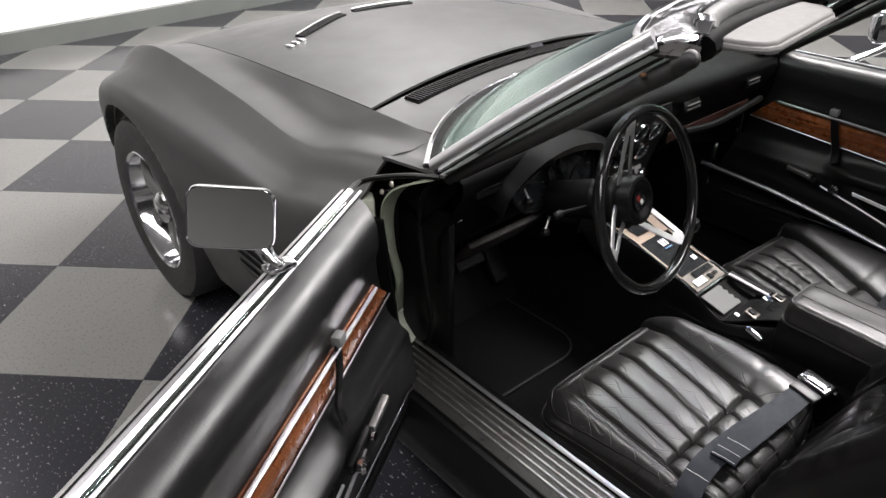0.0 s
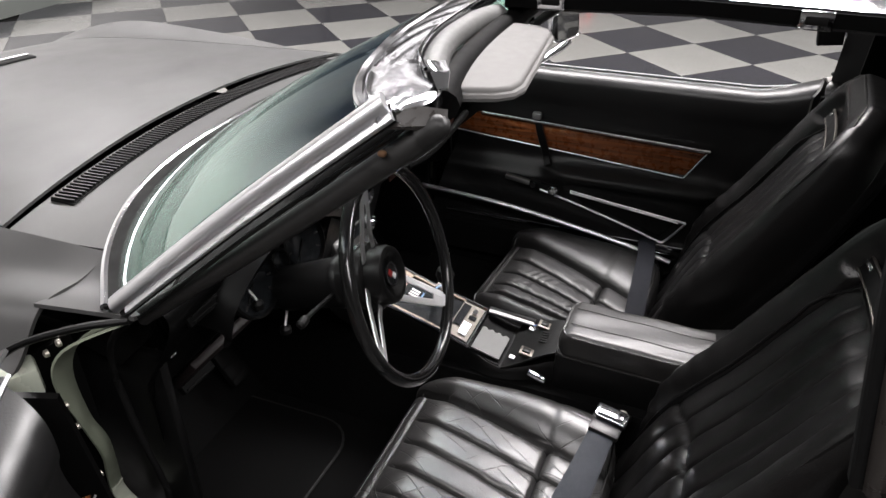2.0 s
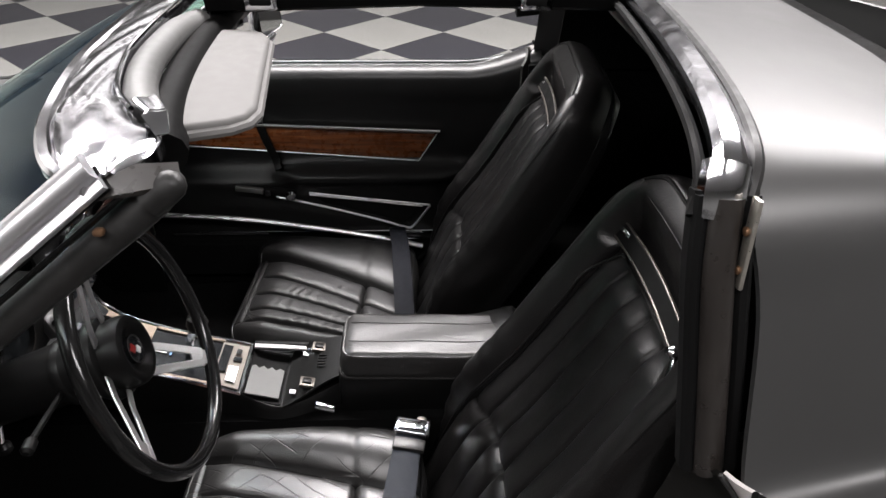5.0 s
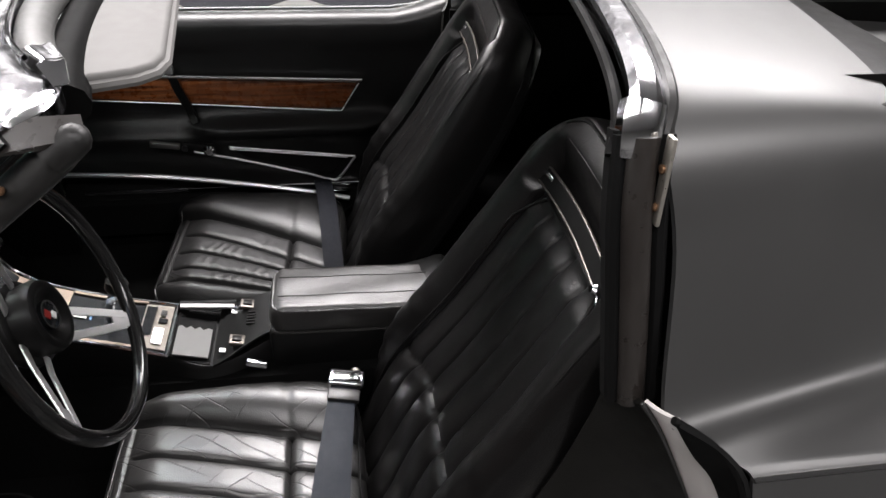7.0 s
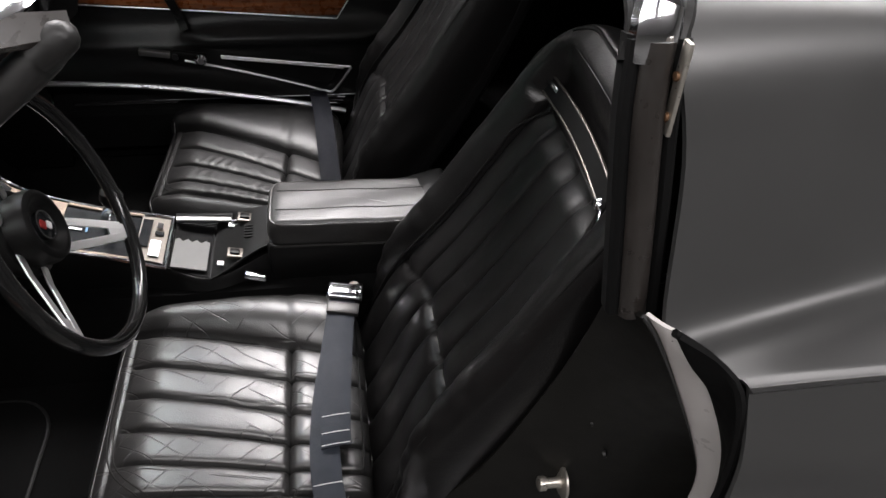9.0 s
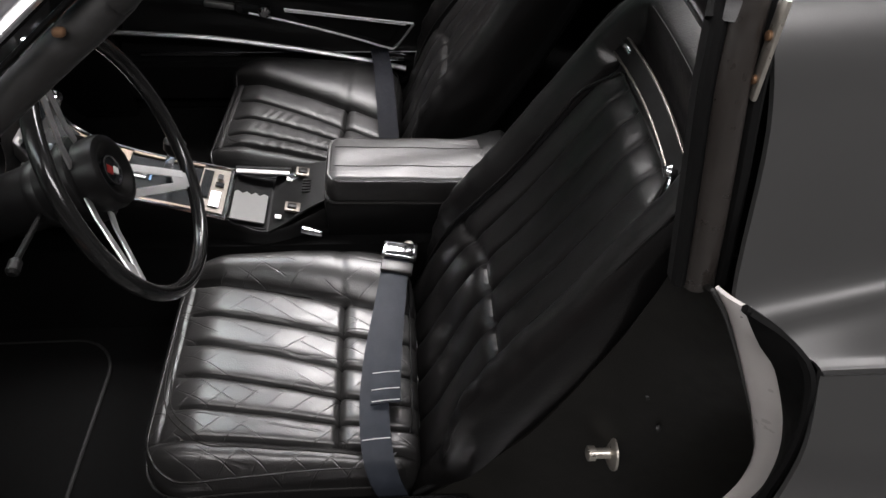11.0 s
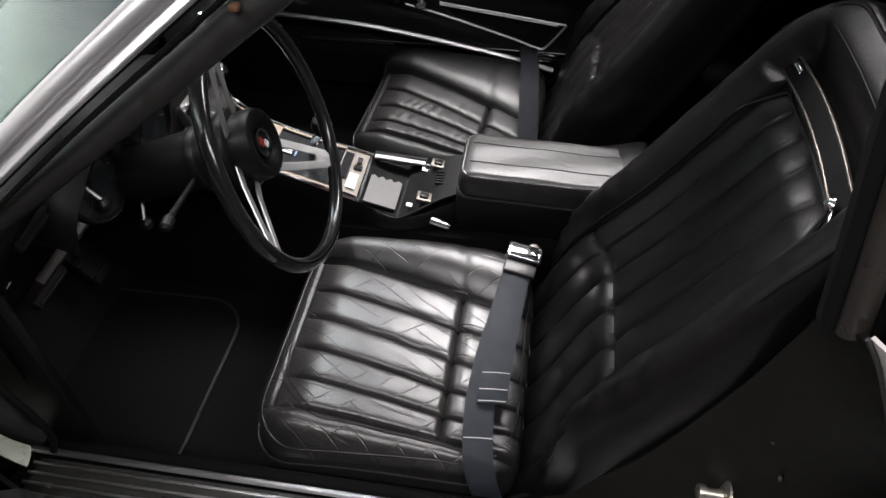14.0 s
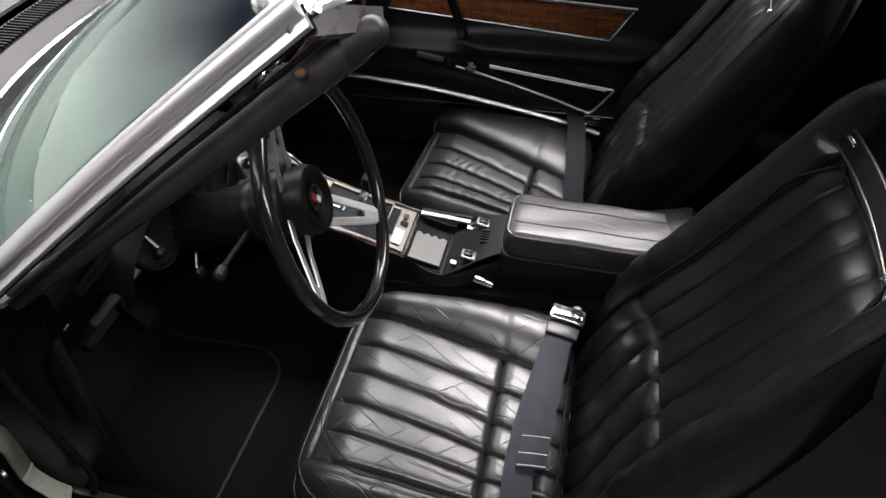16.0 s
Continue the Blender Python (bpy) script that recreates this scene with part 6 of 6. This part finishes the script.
for s in (-1, 1):
    jamb = empty("hinge_pillar", car)
    part("pillar_face", grid([[(s * x, y, z) for x, y in ((0.650, 0.47), (0.69, 0.475), (0.73, 0.485), (0.765, 0.49))] for z in (0.30, 0.45, 0.6, 0.70, 0.76)], 0.01), PLASTIC, jamb, "black hinge pillar")
    # The primed flange of the door opening: up the hinge pillar, and round the corner on to the sill.
    inner = spline([(s * x, y, z) for x, y, z in ((0.652, 0.413, 0.368), (0.656, 0.436, 0.392), (0.657, 0.455, 0.424), (0.665, 0.440, 0.50), (0.676, 0.425, 0.57), (0.695, 0.42, 0.64), (0.706, 0.405, 0.75), (0.70, 0.36, 0.82), (0.675, 0.285, 0.856))], 5)
    outer = spline([(s * x, y, z) for x, y, z in ((0.684, 0.401, 0.366), (0.684, 0.428, 0.394), (0.685, 0.449, 0.428), (0.695, 0.430, 0.50), (0.705, 0.41, 0.56), (0.72, 0.41, 0.64), (0.743, 0.40, 0.75), (0.742, 0.355, 0.825), (0.70, 0.28, 0.862))], 5)
    rows = [[p.lerp(q, j / 4) + Vector((0, -0.003 * math.sin(math.pi * j / 4), 0)) for j in range(5)] for p, q in zip(inner, outer)]
    # Light and shade along the flange are put into these two primer tones.
    part("sill_flange", grid(rows[:12], 0.004), JAMB, jamb, "primed corner of the door opening, lightened as if lit")
    part("jamb_flange", grid(rows[11:], 0.004), JAMB_SHADED, jamb, "green-grey primed door flange, darkened for its shade")
    # Lightened bead along the fold, for the highlight there.
    part("flange_bead", tube([rows[11][j] + Vector((0, -0.003, 0.001)) for j in range(5)], 0.004, 8), JAMB, jamb)
    rub = spline([(s * 0.655, 0.27, 0.862), (s * 0.672, 0.33, 0.81), (s * 0.676, 0.352, 0.74), (s * 0.672, 0.345, 0.6), (s * 0.662, 0.335, 0.46), (s * 0.658, 0.36, 0.385)], 6)
    part("weatherstrip", sweep(rub, circle(0.006, 10)), BLACK_GAP, jamb, "black rubber door seal")
    flap = spline([(s * 0.692, 0.268, 0.866), (s * 0.728, 0.34, 0.856), (s * 0.770, 0.42, 0.828), (s * 0.80, 0.46, 0.78)], 6)
    part("fender_edge", sweep(flap, bar_prof(0.010, 0.012, 0.003), up=(s * 0.5, -0.5, 0.7)), PLASTIC, jamb)
    hinge = part("door_hinge", rbox((0.06, 0.05, 0.05), Matrix.Translation((s * 0.765, 0.44, 0.76)) @ pose(0, 0, 0, 0, 0, s * 30), 0.008), JAMB, jamb, "primed steel door hinge")
    part("door_hinge", rbox((0.06, 0.05, 0.05), Matrix.Translation((s * 0.76, 0.44, 0.45)) @ pose(0, 0, 0, 0, 0, s * 30), 0.008), JAMB, jamb)
    for z, y in ((0.83, 0.365), (0.80, 0.40), (0.70, 0.40), (0.66, 0.392), (0.56, 0.38)):
        part("screw", lathe([(0.006, 0), (0.006, 0.005), (0.003, 0.007)], 10, frame_of((s * 0.732, y, z), (0, 0, 1), (-s * 0.4, 1, 0) if s > 0 else (0.4, 1, 0))), STEEL, jamb)
    end = part("dash_end", prism([(0.27, 0.845), (0.42, 0.845), (0.45, 0.74), (0.37, 0.72), (0.30, 0.79)], 0.012, frame_of((s * 0.648, 0, 0), (0, 1, 0), (0, 0, 1))), VINYL, jamb, "black dash end plate")
    part("screw", lathe([(0.008, 0), (0.008, 0.004), (0.004, 0.006)], 12, frame_of((s * 0.662, 0.325, 0.828), (0, 1, 0), (0, 0, s))), CHROME, end)

# Rear jambs: dark lock face, bright strip, dark shut edge.
INNER = [(0.625, -0.628, 0.872), (0.612, -0.622, 0.80), (0.602, -0.598, 0.69), (0.60, -0.525, 0.505), (0.60, -0.43, 0.37), (0.605, -0.37, 0.31)]
STRIP_IN = [(0.678, -0.645, 0.905), (0.682, -0.670, 0.866), (0.685, -0.712, 0.780), (0.690, -0.762, 0.668), (0.692, -0.790, 0.58), (0.690, -0.790, 0.47), (0.69, -0.74, 0.33)]
STRIP_OUT = [(0.704, -0.672, 0.902), (0.712, -0.692, 0.865), (0.716, -0.728, 0.818), (0.718, -0.777, 0.715), (0.718, -0.808, 0.61), (0.716, -0.815, 0.50), (0.71, -0.77, 0.33)]
SHUT = [(0.712, -0.668, 0.912), (0.728, -0.712, 0.884), (0.751, -0.734, 0.858), (0.772, -0.745, 0.79), (0.782, -0.748, 0.70), (0.782, -0.745, 0.58), (0.765, -0.70, 0.35)]
for s in (-1, 1):
    a, b, c, d = (even(spline([(s * x, y, z) for x, y, z in line], 8), 40) for line in (INNER, STRIP_IN, STRIP_OUT, SHUT))
    lock = empty("lock_pillar", car)

    def between(p, q, bow, n=5):
        return [[u.lerp(v, j / n) + Vector((s * 0.6, 0.7, 0.3)) * (bow * math.sin(math.pi * j / n)) for j in range(n + 1)] for u, v in zip(p, q)]

    part("lock_face", grid(between(a, b, -0.006), 0.006), LOCK_BLACK, lock, "satin black lock face")
    part("bright_strip", grid(between(b, c, 0.004), 0.004), LIT_GREY, lock, "grey strip inside the door shut, lightened as if lit")
    part("edge_line", tube([p + Vector((s * 0.002, 0.003, 0)) for p in b[:26]], 0.0024, 6), PAINT, lock)
    part("shut_edge", grid(between(c, d, 0.0), 0.006), BLACK_GAP, lock)
    part("shut_lip", sweep([p + Vector((-s * 0.004, 0.006, -0.002)) for p in d[:30]], bar_prof(0.008, 0.010, 0.003), up=(s, 0, 0.3)), BLACK_GAP, lock)
    part("seal", tube([p + Vector((-s * 0.006, 0.012, 0.0)) for p in a[12:]], 0.005, 8), BLACK_GAP, lock, "black rubber door seal")
    m = frame_of((s * 0.648, -0.632, 0.52), (1, 0, 0), (0, 0.06, -1))
    part("lock_striker", lathe([(0.024, 0), (0.024, 0.003), (0.021, 0.005), (0.009, 0.0065), (0.0075, 0.012), (0.0075, 0.026), (0.0105, 0.027), (0.0105, 0.036), (0.007, 0.038)], 24, m), STEEL, lock, "zinc lock striker bolt")
    for x, y, z in ((0.636, -0.652, 0.646), (0.655, -0.672, 0.598)):
        part("plug", lathe([(0.006, 0), (0.005, 0.004), (0.002, 0.005)], 10, frame_of((s * x, y, z), (0, 0.4, 0.9), (0.9 * s, 0.4, 0))), RUBBER, lock)

# Sun visors.
visor = empty("sun_visor", car)
vis = [(-0.150, -0.047), (-0.125, -0.055), (0.13, -0.055), (0.155, -0.046), (0.168, -0.026), (0.168, 0.012), (0.150, 0.020), (0.138, 0.042), (-0.15, 0.042), (-0.172, 0.036), (-0.180, 0.012), (-0.165, -0.03)]
m = frame_of((-0.278, -0.118, 1.150), (0.985, 0.115, 0.0), (-0.115, 0.985, 0.04))
part("panel", prism(vis, 0.018, m, 0.006, 3), VISOR_VINYL, visor, "pale padded visor face")
part("hem", tube([m @ Vector((x * 1.0, y * 1.0, 0.006)) for x, y in vis], 0.006, 8, True), VISOR_VINYL, visor)
part("rod", tube(spline([m @ Vector((0.15, 0.03, 0.006)), m @ Vector((0.175, 0.05, 0.010)), (-0.10, -0.040, 1.168)], 5), 0.005, 8), CHROME, visor, "chrome visor rod")
part("bracket", rbox((0.05, 0.03, 0.015), Matrix.Translation((-0.10, -0.040, 1.170)) @ pose(0, 0, 0, 0, 0, 20), 0.005), CHROME, visor)
part("clip", tube(spline([(-0.05, -0.055, 1.165), (-0.03, -0.075, 1.15), (-0.01, -0.09, 1.15)], 5), 0.006, 8), CHROME, visor)

# ---- loose things and the rest of the room ----
mat_line = []
for cx, cy, a0, r in ((-0.25, 0.66, 0, 0.06), (-0.54, 0.66, 90, 0.06), (-0.53, 0.33, 180, 0.08), (-0.27, 0.33, 270, 0.085)):
    mat_line += [(cx + r * math.cos(radians(a0 + 15 * i)), cy + r * math.sin(radians(a0 + 15 * i))) for i in range(7)]
mat = tagged(empty("floor_mat"), "black carpet floor mat with bound edge in the footwell", "floor mat")
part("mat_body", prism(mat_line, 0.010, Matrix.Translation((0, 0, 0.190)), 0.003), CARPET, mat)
part("binding", tube([(x, y, 0.198) for x, y in mat_line], 0.0035, 6, True), material("grey_edge_binding", (0.006, 0.006, 0.0057), 0.6, 0, 0.2, 60), mat, "worn grey edge binding")

crate = tagged(empty("red_stand"), "low red steel floor stand with black top", "stand")
part("frame", sweep([(5.40, 0.88, 0.11), (5.40, 1.12, 0.11), (5.64, 1.12, 0.11), (5.64, 0.88, 0.11)], bar_prof(0.04, 0.05, 0.006), closed=True), RED_PAINT, crate, "red square frame")
part("top", rbox((0.18, 0.18, 0.03), Matrix.Translation((5.52, 1.0, 0.11)), 0.005), PLASTIC, crate)
for x in (5.40, 5.64):
    for y in (0.88, 1.12):
        part("foot", rbox((0.04, 0.04, 0.09), Matrix.Translation((x, y, 0.045)), 0.006), RED_PAINT, crate)
for k, (x, y, l) in enumerate(((5.0, -3.48, 0.34), (5.02, -3.84, 0.34))):
    stop = link_mesh("wheel_stop", sweep([(x, y - l / 2, 0.05), (x, y + l / 2, 0.05)], [(-0.06, -0.05), (0.06, -0.05), (0.045, 0.03), (0.03, 0.05), (-0.03, 0.05), (-0.045, 0.03)]), RUBBER)
    tagged(stop, "low black rubber wheel stop on the tiles", "wheel stop", "wheel stops on the floor")

# ---- floor tiles ----
TILE = 0.6096
R2 = math.sqrt(0.5)


def tile_place(i, j):
    u, v = (i + 0.5) * TILE, (j + 0.5) * TILE
    return -1.55 + (u + v) * R2, 1.6 + (v - u) * R2


cells = []
for i in range(-25, 40):
    for j in range(-30, 40):
        x, y = tile_place(i, j)
        wall = 5.43 + math.tan(radians(4.5)) * x
        if -7.0 < x < 9.2 and -7.0 < y < wall + 0.2:
            cells.append((math.hypot(x - 1.0, y - 1.5), i, j, x, y))
cells.sort()
tile_mesh = {}
rest = {0: bmesh.new(), 1: bmesh.new()}
for n, (_, i, j, x, y) in enumerate(cells):
    dark = (i + j) % 2
    m = pose(x, y, 0, 0, 0, 45)
    if n < 300:
        if dark not in tile_mesh:
            ob = part("tile", rbox((TILE - 0.0012, TILE - 0.0012, 0.006), Matrix.Translation((0, 0, -0.003)), 0.0006, 1), TILE_DARK if dark else TILE_LIGHT, floor)
            tile_mesh[dark] = ob.data
        else:
            ob = new("tile", tile_mesh[dark])
            ob.parent = floor
        ob.matrix_basis = m
    else:
        b = rest[dark]
        h = (TILE - 0.0012) / 2
        vs = [b.verts.new(m @ Vector((sx * h, sy * h, 0))) for sx, sy in ((-1, -1), (1, -1), (1, 1), (-1, 1))]
        lo = [b.verts.new(m @ Vector((sx * h, sy * h, -0.006))) for sx, sy in ((-1, -1), (1, -1), (1, 1), (-1, 1))]
        b.faces.new(vs)
        for k in range(4):
            b.faces.new((vs[k], lo[k], lo[(k + 1) % 4], vs[(k + 1) % 4]))
for dark in (0, 1):
    tagged(part("far_tiles", rest[dark], TILE_DARK if dark else TILE_LIGHT, floor), kind="stuff")
